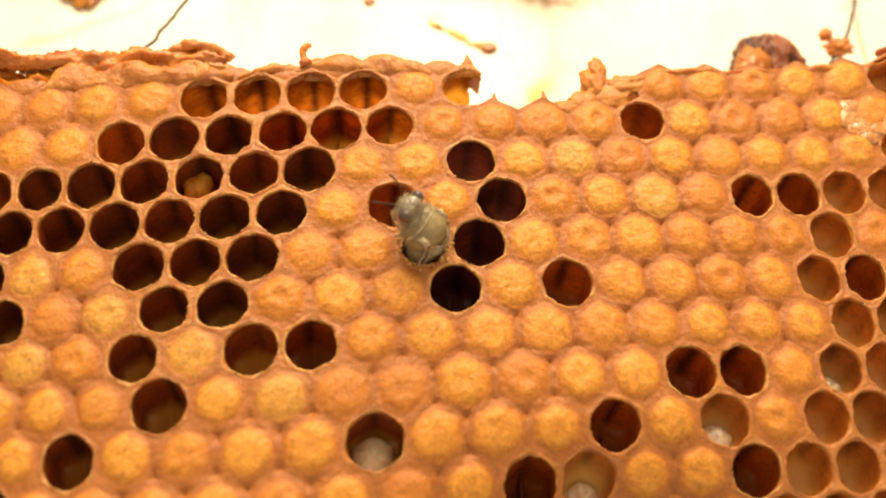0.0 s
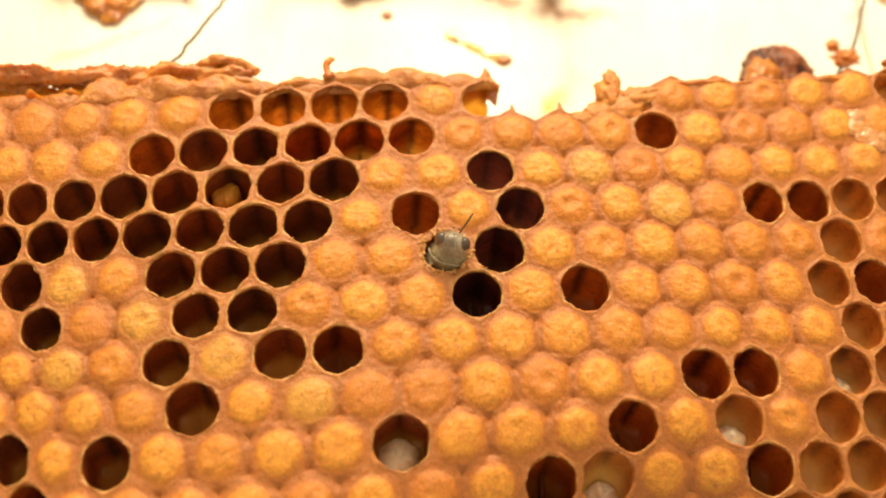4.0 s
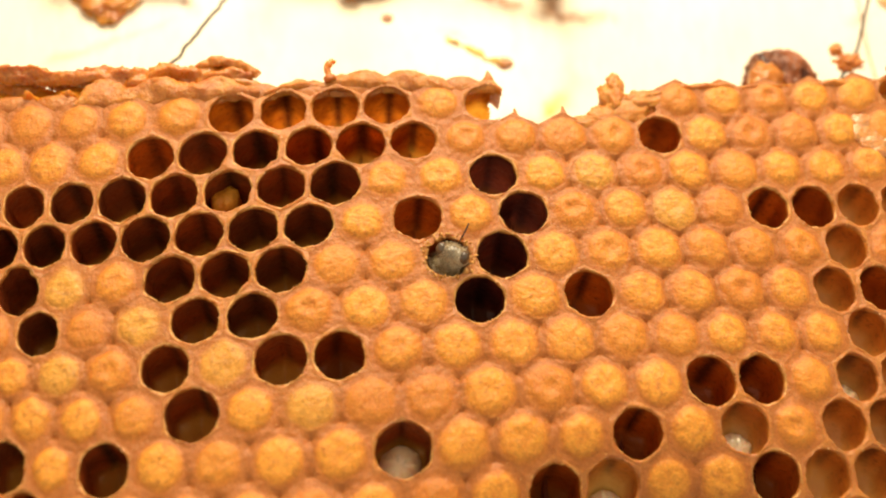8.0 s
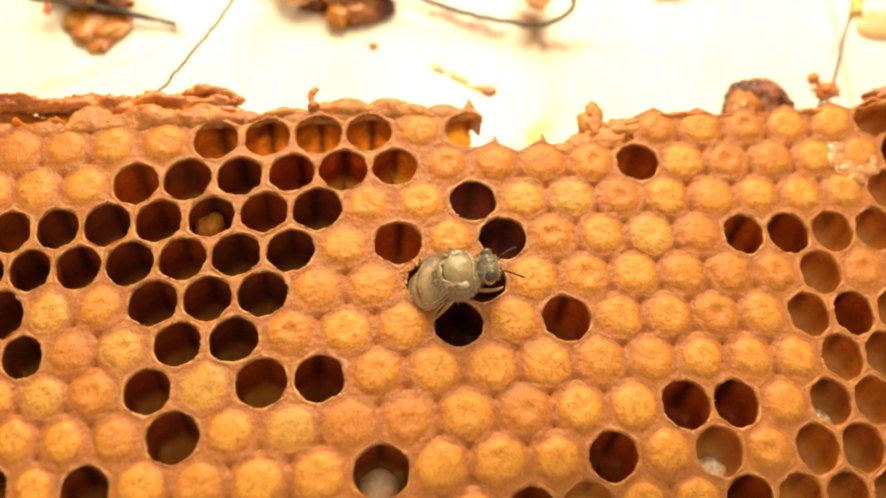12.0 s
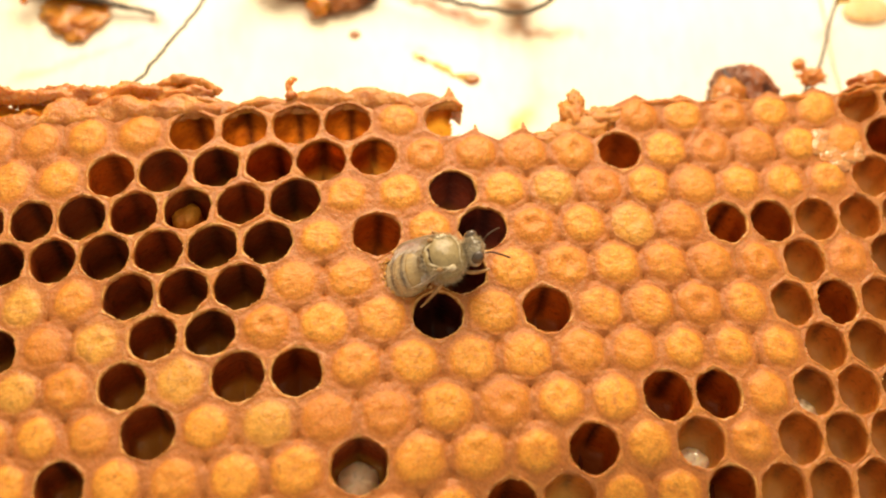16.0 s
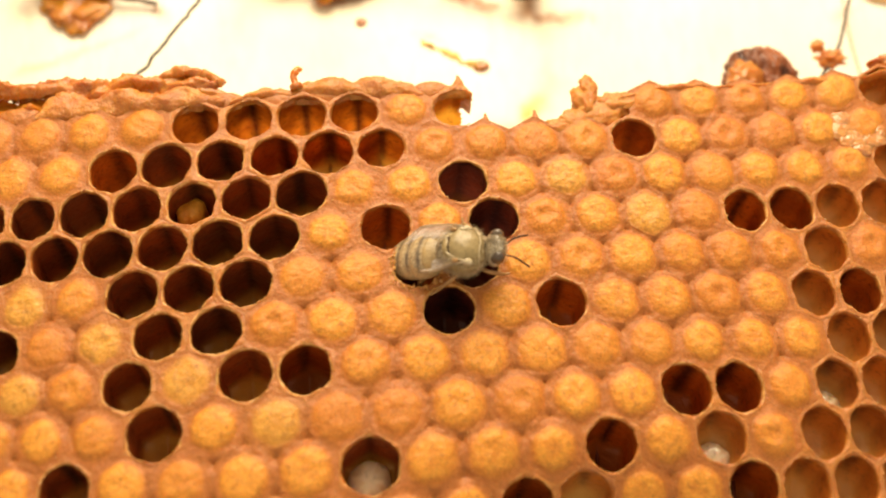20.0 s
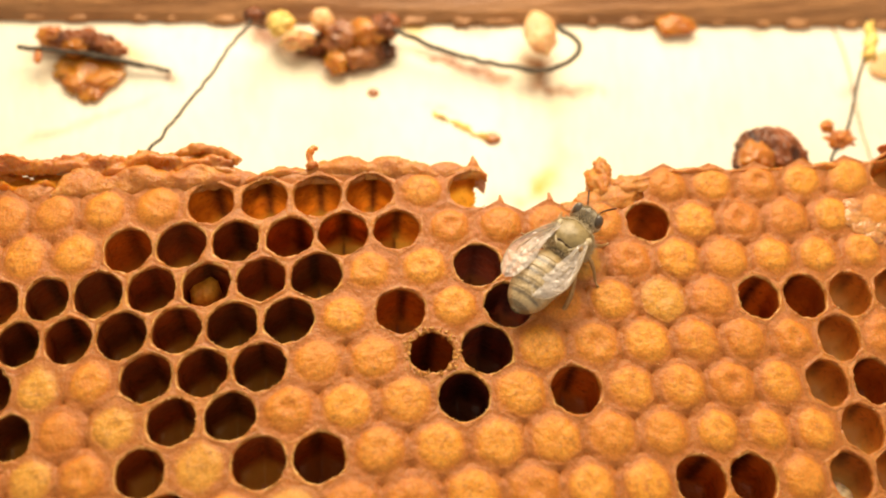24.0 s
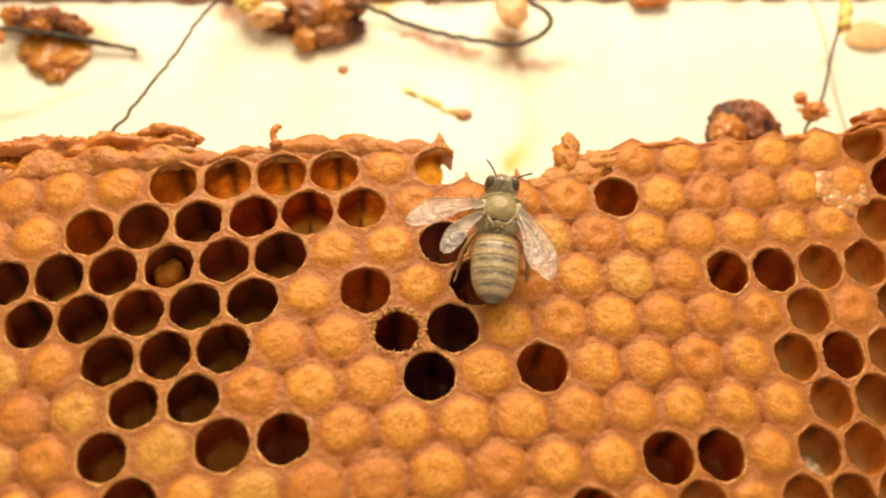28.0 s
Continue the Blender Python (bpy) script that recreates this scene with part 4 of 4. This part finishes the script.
def belly(s):
    """Half width of the abdomen at s from 0 (waist) to 1 (tip)."""
    if s < 0.3:
        return 0.85 + 0.93 * math.sin(math.pi / 2 * s / 0.3)
    return 1.78 * max(0.02, 1 - ((s - 0.3) / 0.7) ** 3.2) ** 0.55


def wing(length, width, side):
    """A flat wing from its hinge backward, with veins."""
    n = 14
    verts, faces = [], []
    for k in range(n + 1):
        s = k / n
        w = width * min(1, 0.22 + 1.25 * s) * math.sqrt(max(0.03, 1 - max(0, (s - 0.62) / 0.38) ** 2.4))
        lead = 0.22 * math.sin(math.pi * s) * width
        for q in range(5):
            x = side * (lead - w * 0.12 - (q / 4) * w * 0.88 + w * 0.5)
            verts.append((x, -s * length, 0.13 * math.sin(q * 1.9 + s * 5) + 0.09 * math.sin(q * 4.1 + s * 13) + 0.1 * s))
    for k in range(n):
        for q in range(4):
            a = k * 5 + q
            faces.append((a, a + 1, a + 6, a + 5))
    veins = []
    for q in (0, 1, 2, 3):
        line = [verts[k * 5 + q] for k in range(0, n + (1 if q == 0 else -2 - q))]
        veins.append(tube(line, [0.055 if q == 0 else 0.025] * len(line), 5))
    for k, q in ((5, 1), (8, 1), (7, 2), (10, 0), (10, 2)):
        veins.append(tube([verts[k * 5 + q], verts[(k + 1) * 5 + q + 1]], 0.022, 5))
    v, f, _ = join(*veins)
    return (verts, faces), (v, f)


bee = thing("honey_bee", "pale young honey bee, grey-gold and downy, crawling out of its cell", "bee")
part("thorax", (*blob((0, 0, 0), (2.02, 1.98, 1.72), 0.05, 1.2, 4, 51), PLATE), bee, "olive-gold thorax")
part("scutellum", (*blob((0, -1.4, 0.85), (0.9, 0.42, 0.5), 0.06, 1.2, 3, 52), PLATE), bee)
arc = [(1.95 * math.sin(a), 1.12 + 0.22 * math.cos(a), 1.32 * math.cos(a)) for a in [k * 0.2 - 1.6 for k in range(17)]]
part("collar", (*tube(arc, [0.05 + 0.02 * math.sin(k * 1.7) for k in range(17)], 7, 0.3), FUZZ), bee, "pale collar behind the head")
for s in (-1, 1):
    part("wing_base", (*blob((s * 1.5, 0.2, 1.1), (0.3, 0.5, 0.28), 0.3, 1.6, 3, 57), FUZZ), bee, "cream wing root")
    part("side_plate", (*tube(curve([(s * 1.7, 0.9, 0.8), (s * 1.5, -0.2, 1.24), (s * 0.95, -1.2, 1.2), (s * 0.3, -1.75, 0.9)], 5), 0.09, 7, 0.3), FUZZ), bee)
lines = []
for ends in ([(1.5 * math.sin(a), -0.55 - 0.75 * math.cos(a)) for a in [k * 0.19 - 1.5 for k in range(17)]],):
    lines = [(x, y, 1.66 * math.sqrt(max(0.05, 1 - (x / 2.02) ** 2 - (y / 1.98) ** 2)) + 0.06) for x, y in ends]
part("groove", (*tube(lines, [0.075 + 0.04 * math.sin(k * 2.3) for k in range(17)], 7, 0.4), ANT), bee, "dark groove behind the back plate")
for s in (-1, 1):
    part("wing_joint", (*blob((s * 1.42, -0.75, 1.14), (0.2, 0.28, 0.2), 0.4, 1.8, 3, 58), LEG_M), bee, "brown wing joint")
part("waist", (*blob((0, -1.9, 0.15), (0.8, 0.5, 0.75), 0.2, 1.5, 3, 59), DARK), bee, "dark waist")
part("thorax_hair", (*fuzz((0, 0, 0), (2.04, 2.0, 1.74), 5200, 0.42, 5, lambda d: d.z < 0.66 or d.y > 0.72), FUZZ), bee, "pale down")
tagged(bee.children[-1], kind="stuff")
ANTENNAE = {}
hv, hf = blob((0, 0, 0), (1.68, 0.95, 1.55), 0.05, 1.0, 4, 53)
hv = [(x * (0.92 + 0.16 * z / 1.5) * (1.0 if z > 0 else 1 + 0.14 * z), y + 0.12 * math.cos(x * 2.2) * (1 if y > 0 else 0), z) for x, y, z in hv]
head = part("head", (hv, hf, FACE), bee, "grey downy wedge-shaped head")
part("head_hair", (*fuzz((0, 0, 0), (1.74, 1.02, 1.54), 1500, 0.3, 6, lambda d: abs(d.x) < 0.42 or abs(d.y) > 0.75), FUZZ), head)
tagged(head.children[-1], kind="stuff")
for s in (-1, 1):
    part("eye", (*blob((s * 1.04, 0.02, 0.66), (0.52, 0.60, 0.92), 0.02, 1.0, 3, 54), EYE_M), head, "glossy dark compound eye")
    ANTENNAE[s] = part("antenna", (*tube(curve([(s * 0.4, 0.85, 0.1), (s * 0.65, 1.2, 0.6), (s * 0.85, 1.5, 0.85), (s * 1.2, 2.2, 0.8), (s * 1.5, 2.95, 0.55)], 5), [0.07] * 10 + [0.085] * 10 + [0.06], 8), ANT), head, "dark elbowed antenna")
    part("mandible", (*blob((s * 0.4, 0.7, -1.35), (0.3, 0.3, 0.5), 0.1, 1.0, 2, 55), LEG_M), head)
for x, z in ((0, 1.42), (-0.3, 1.3), (0.3, 1.3)):
    part("ocellus", (*blob((x, 0.35, z), (0.13, 0.13, 0.13), 0.0, 1.0, 1, 56), EYE_M), head)
abdomen = part("abdomen", (*loft([(-6.6 * s / 20, max(0.15, belly(s / 20) * 1.04), max(0.12, belly(s / 20) * 0.76), -0.25) for s in range(21)]), PALE), bee)
LENGTHS = (0.0, 0.2, 0.4, 0.58, 0.75, 0.89, 1.0)
for k in range(6):
    a, b = LENGTHS[k], LENGTHS[k + 1]
    rows = []
    for q in range(9):
        s = a + (b - a) * q / 8
        grow = 1.0 + 0.025 * q / 8
        rows.append((-6.6 * s, max(0.2, belly(min(s, 0.985)) * 1.17 * grow), max(0.16, belly(min(s, 0.985)) * 0.84 * grow), -0.25))
    rows.append((-6.6 * b - 0.02, rows[-1][1] * 0.975, rows[-1][2] * 0.975, -0.25))
    v, f = loft(rows, 28, False)
    slots = [1 if k == 5 and i // 28 > 1 else 0 for i in range(len(f))]
    me = mesh_of("segment", v, f, [AMBERBAND if k == 0 else PALE, DARK], slots)
    shade = me.attributes.new("dry", "FLOAT", "POINT")
    shade.data.foreach_set("value", [1.15 * math.exp(-(((i // 28) / 9 - 0.30) / 0.16) ** 2) * (1 - 0.3 * math.exp(-((i % 28) - 7) ** 2)) * math.exp(-(abs((i % 28) - 7) / 5.2) ** 4) * (0.3 if k == 0 else 1.0) for i in range(len(v))])
    part("segment", me, abdomen, ("amber-tinged" if k == 0 else "dark-tipped" if k == 5 else "pale dark-mottled") + " abdomen segment")
tagged(part("abdomen_hair", (*fuzz((0, -3.0, -0.25), (1.95, 3.2, 1.5), 1100, 0.2, 7, lambda d: d.y > -0.72), FUZZ), abdomen, "pale down"), kind="stuff")
WINGS = {}
for side, word in ((-1, "port"), (1, "starboard")):
    for kind_of, length, width in (("forewing", 7.0, 2.7), ("hindwing", 5.2, 2.0)):
        film, veins = wing(length, width, side)
        w = part(kind_of, (*film, FILM), bee, "clear glossy " + kind_of)
        w.data.polygons.foreach_set("use_smooth", [True] * len(w.data.polygons))
        tagged(part("vein", (*veins, VEIN), w), kind="stuff")
        WINGS[kind_of, side] = w
LEGS = {}
for side in (-1, 1):
    for place, pts in (("front", [(0, 0, 0), (0.9, 0.4, 0.1), (1.4, 1.2, -0.5), (1.55, 1.9, -1.2), (1.7, 2.3, -1.25)]),
                       ("middle", [(0, 0, 0), (1.3, 0.1, 0.3), (2.3, -0.3, -0.4), (2.9, -0.7, -1.2), (3.4, -0.9, -1.25)]),
                       ("hind", [(0, 0, 0), (1.2, -1.0, 0.5), (2.0, -2.6, 0.1), (2.2, -4.0, -1.1), (2.4, -4.8, -1.25)])):
        line = curve([(side * x, y, z) for x, y, z in pts], 4)
        radii = [0.17] * 4 + [0.19] * 4 + [0.15 if place != "hind" else 0.22] * 4 + [0.1] * 5
        LEGS[place, side] = part("leg", (*tube(line, radii, 9), LEG_M), bee, "pale brown jointed leg")


GROWN = 1.13
for ob in bee.children_recursive:
    for v in ob.data.vertices:
        v.co *= GROWN


# ---- what moves ----
def bee_pose(x, y, z, heading, rise):
    """The thorax's place, the way it heads on the comb's face and how far it rears up out of it."""
    a, e = radians(heading), radians(rise)
    flat, out = Vector((math.cos(a), 0, math.sin(a))), Vector((0, -1, 0))
    fwd = flat * math.cos(e) + out * math.sin(e)
    back = out * math.cos(e) - flat * math.sin(e)
    m = Matrix((fwd.cross(back), fwd, back)).transposed().to_4x4()
    return Matrix.Translation((x / 1000, y / 1000, z / 1000)) @ m


# seconds, thorax in millimetres, heading, rise, bend of the abdomen, nod of the head
BEE_ROWS = [
    (0.0, -5.0, -2.3, 1.2, 148, 50, 56, -20),
    (0.5, -5.1, -0.9, 0.1, 115, 58, 25, -25),
    (1.0, -5, 2, 0.2, 80, 86, 5, -70.6),
    (1.5, -4.9, 2.1, 0.2, 76, 86, 5, -66.8),
    (2.0, -4.8, 1.6, 0.3, 90, 86, 5, -64.6),
    (2.5, -4.7, 1.6, 0.4, 70, 86, 5, -66.6),
    (3.0, -4.7, 1.5, 0.4, 52, 86, 5, -70.4),
    (3.5, -4.6, 1.5, 0.4, 62, 86, 5, -68.4),
    (5.5, -4.5, 1.3, 0.7, 84, 86, 8, -68.2),
    (6.0, -4.7, 2.1, 0.4, 62, 86, 4, -68.8),
    (7.0, -4.8, 2.1, 0.3, 60, 86, 4, -69.7),
    (8.0, -4.8, 2.8, 0.3, 62, 86, 2, -69),
    (9.0, -4.8, 3, 0.2, 52, 86, 2, -69),
    (9.6, -4.7, 2.3, 0.3, 74, 86, 4, -66.8),
    (10.0, -4.7, 1.4, 0.5, 76, 78, 8, -58),
    (10.2, -4.9, -0.4, 0.2, 72, 60, 15, -30),
    (10.6, -4.7, -2, 0.1, 50, 45, 52, -12),
    (11.0, -4.5, -2.9, 0.3, 24, 30, 74, 0),
    (11.5, -3.2, -3.2, -0.2, 13, 12, 68, 0),
    (12.0, -2.3, -3.2, -0.3, 7, 8, 58, 0),
    (12.5, -2.6, -3.2, -0.2, 9, 8, 58, 0),
    (14.5, -2.8, -3.2, 0.5, 15, 8, 54, -5),
    (15.5, -2, -3.2, 0.6, 15, 6, 50, 0),
    (17.0, -1.1, -3.2, 0, 4, 4, 46, 0),
    (18.5, -0.9, -3.2, -0.1, 5, 4, 44, 0),
    (20.0, -0.7, -3.2, 0.5, -4, 4, 40, -5),
    (20.5, -0.4, -3.2, 0.6, -3, 4, 38, 0),
    (21.3, 1, -3.2, 0.7, 10, 2, 24, 0),
    (22.0, 2.8, -3.2, 2.1, 32, 0, 12, 0),
    (22.5, 3.8, -3.2, 3, 45, 0, 6, 0),
    (23.0, 4.3, -3.2, 7, 59, 0, 4, 0),
    (23.25, 6.2, -3.2, 6.9, 30, 0, 4, 0),
    (23.5, 7.7, -3.2, 7.3, 53, 0, 4, 0),
    (24.0, 9.5, -3.2, 10.5, 48, 0, 5, 0),
    (24.5, 10.2, -3.2, 9.2, 8, 2, 8, -4),
    (25.0, 9.9, -3.2, 8.4, 3, 2, 10, -4),
    (25.5, 10.2, -3.2, 9.8, 49, 0, 6, 0),
    (26.0, 8.9, -3.2, 10.6, 55, 0, 4, 0),
    (26.5, 9.7, -3.2, 11.3, 59, 0, 4, 0),
    (27.0, 10.9, -3.2, 12.9, 55, 0, 4, 0),
    (27.5, 5.7, -3.2, 11.9, 90, 0, 3, 0),
    (28.0, 5.9, -3.2, 11, 79, 0, 3, 0),
]
# seconds, how far the abdomen is turned to the bee's right
TURN_ROWS = [(0.0, 0), (10.6, 0), (11.0, -15), (20.5, -15), (21.3, 0), (24.0, 0), (24.5, 24), (25.0, 30), (25.5, 4), (26.0, 0), (28.0, 0)]
# seconds, outward swing of the port and starboard forewing and hindwing, and their dip with the abdomen
WING_ROWS = [
    (0.0, 3, 3, 3, 3, 36), (1.0, -12, -12, -10, -10, 4), (9.6, -12, -12, -10, -10, 4), (10.6, 3, 3, 3, 3, 36), (11.5, -4, -4, -4, -2, 44), (17.0, -10, -6, -8, -4, 32), (20.5, -12, -4, -10, -2, 24),
    (21.3, 8, 6, 6, 6, 12), (22.0, 9, -3, 8, 0, 4), (22.5, 10, -5, 8, -2, 0), (23.0, 12, -3, 10, 0, 0), (23.5, 14, -3, 11, 0, 0),
    (24.0, 10, -5, 8, -2, 0), (24.5, 6, 18, 2, 16, 0), (25.0, 2, 26, 0, 22, 0), (25.5, 14, -1, 11, 2, 0), (26.0, 12, 2, 10, 4, 0), (26.5, 28, 4, 20, 6, 0),
    (27.0, 40, 5, 26, 8, 0), (27.5, 60, 46, 36, 32, 0), (28.0, 74, 30, 40, 26, 0),
]
# seconds, how far the legs are spread (0 tucked, 1 spread)
LEG_ROWS = [(0.0, 0.0), (1.0, 0.0), (10.2, 0.0), (11.5, 0.3), (20.5, 0.35), (22.0, 1.0), (28.0, 1.0)]
# the one leg that it braces on the comb
REACH_ROWS = [(0.0, 0.0), (1.0, 0.0), (10.2, 0.0), (11.5, 1.2), (20.5, 1.25), (22.0, 1.0), (28.0, 1.0)]


def turned(t):
    return float(np.interp(t, [row[0] for row in TURN_ROWS], [row[1] for row in TURN_ROWS]))


def motions():
    walk(bee, [(t, bee_pose(x, y, z, a, e)) for t, x, y, z, a, e, bend, nod in BEE_ROWS])
    walk(abdomen, [(t, pose(0, -0.0017 * GROWN, -0.0001, bend, 0, turned(t))) for t, x, y, z, a, e, bend, nod in BEE_ROWS])
    walk(head, [(t, pose(0, 0.00255 * GROWN, -0.0001, nod - 12)) for t, x, y, z, a, e, bend, nod in BEE_ROWS])
    walk(ANTENNAE[-1], [(t, pose(0, 0, 0, fold)) for t, fold in ((0.0, 0), (0.6, -60), (1.0, -110), (9.8, -110), (10.4, -60), (11.0, 0), (28.0, 0))])
    walk(ANTENNAE[1], [(t, pose(0, 0, 0, 0, 0, out)) for t, out in ((0.0, 0), (1.0, 22), (3.0, 6), (6.0, 18), (7.0, 30), (8.0, 24), (10.0, 12), (12.0, 0), (27.4, 0), (28.0, -28))])
    for (kind_of, side), w in WINGS.items():
        hinge = (side * 0.00142, 0.0001, 0.00135) if kind_of == "forewing" else (side * 0.00142, -0.0006, 0.0012)
        rows = []
        for t, fp, fs, hp, hs, dip in WING_ROWS:
            swing = (fp if side < 0 else fs) if kind_of == "forewing" else (hp if side < 0 else hs)
            rows.append((t, pose(*[h * GROWN for h in hinge], 7 + dip, side * 6, side * swing + (turned(t) if t < 21 else 0))))
        walk(w, rows)
    for (place, side), leg in LEGS.items():
        y = {"front": 0.0011, "middle": 0.0, "hind": -0.0010}[place]
        turn = {"front": 50, "middle": -62, "hind": -35}[place]
        if place == "hind":
            walk(leg, [(row[0], pose(side * 0.0009 * GROWN, y * GROWN, -0.0012 * GROWN, row[6] * 1.1, 0, side * turn * (1.0 if row[0] < 21 else 0.0 if row[0] >= 22 else 0.5))) for row in BEE_ROWS])
            continue
        spread = REACH_ROWS if (place, side) == ("middle", -1) else LEG_ROWS
        walk(leg, [(t, pose(side * 0.0009 * GROWN, (y - 0.0022 * (1 - min(1, 3 * s))) * GROWN, -0.0012 * GROWN, 0, 0, side * turn * (1 - s))) for t, s in spread])


motions()
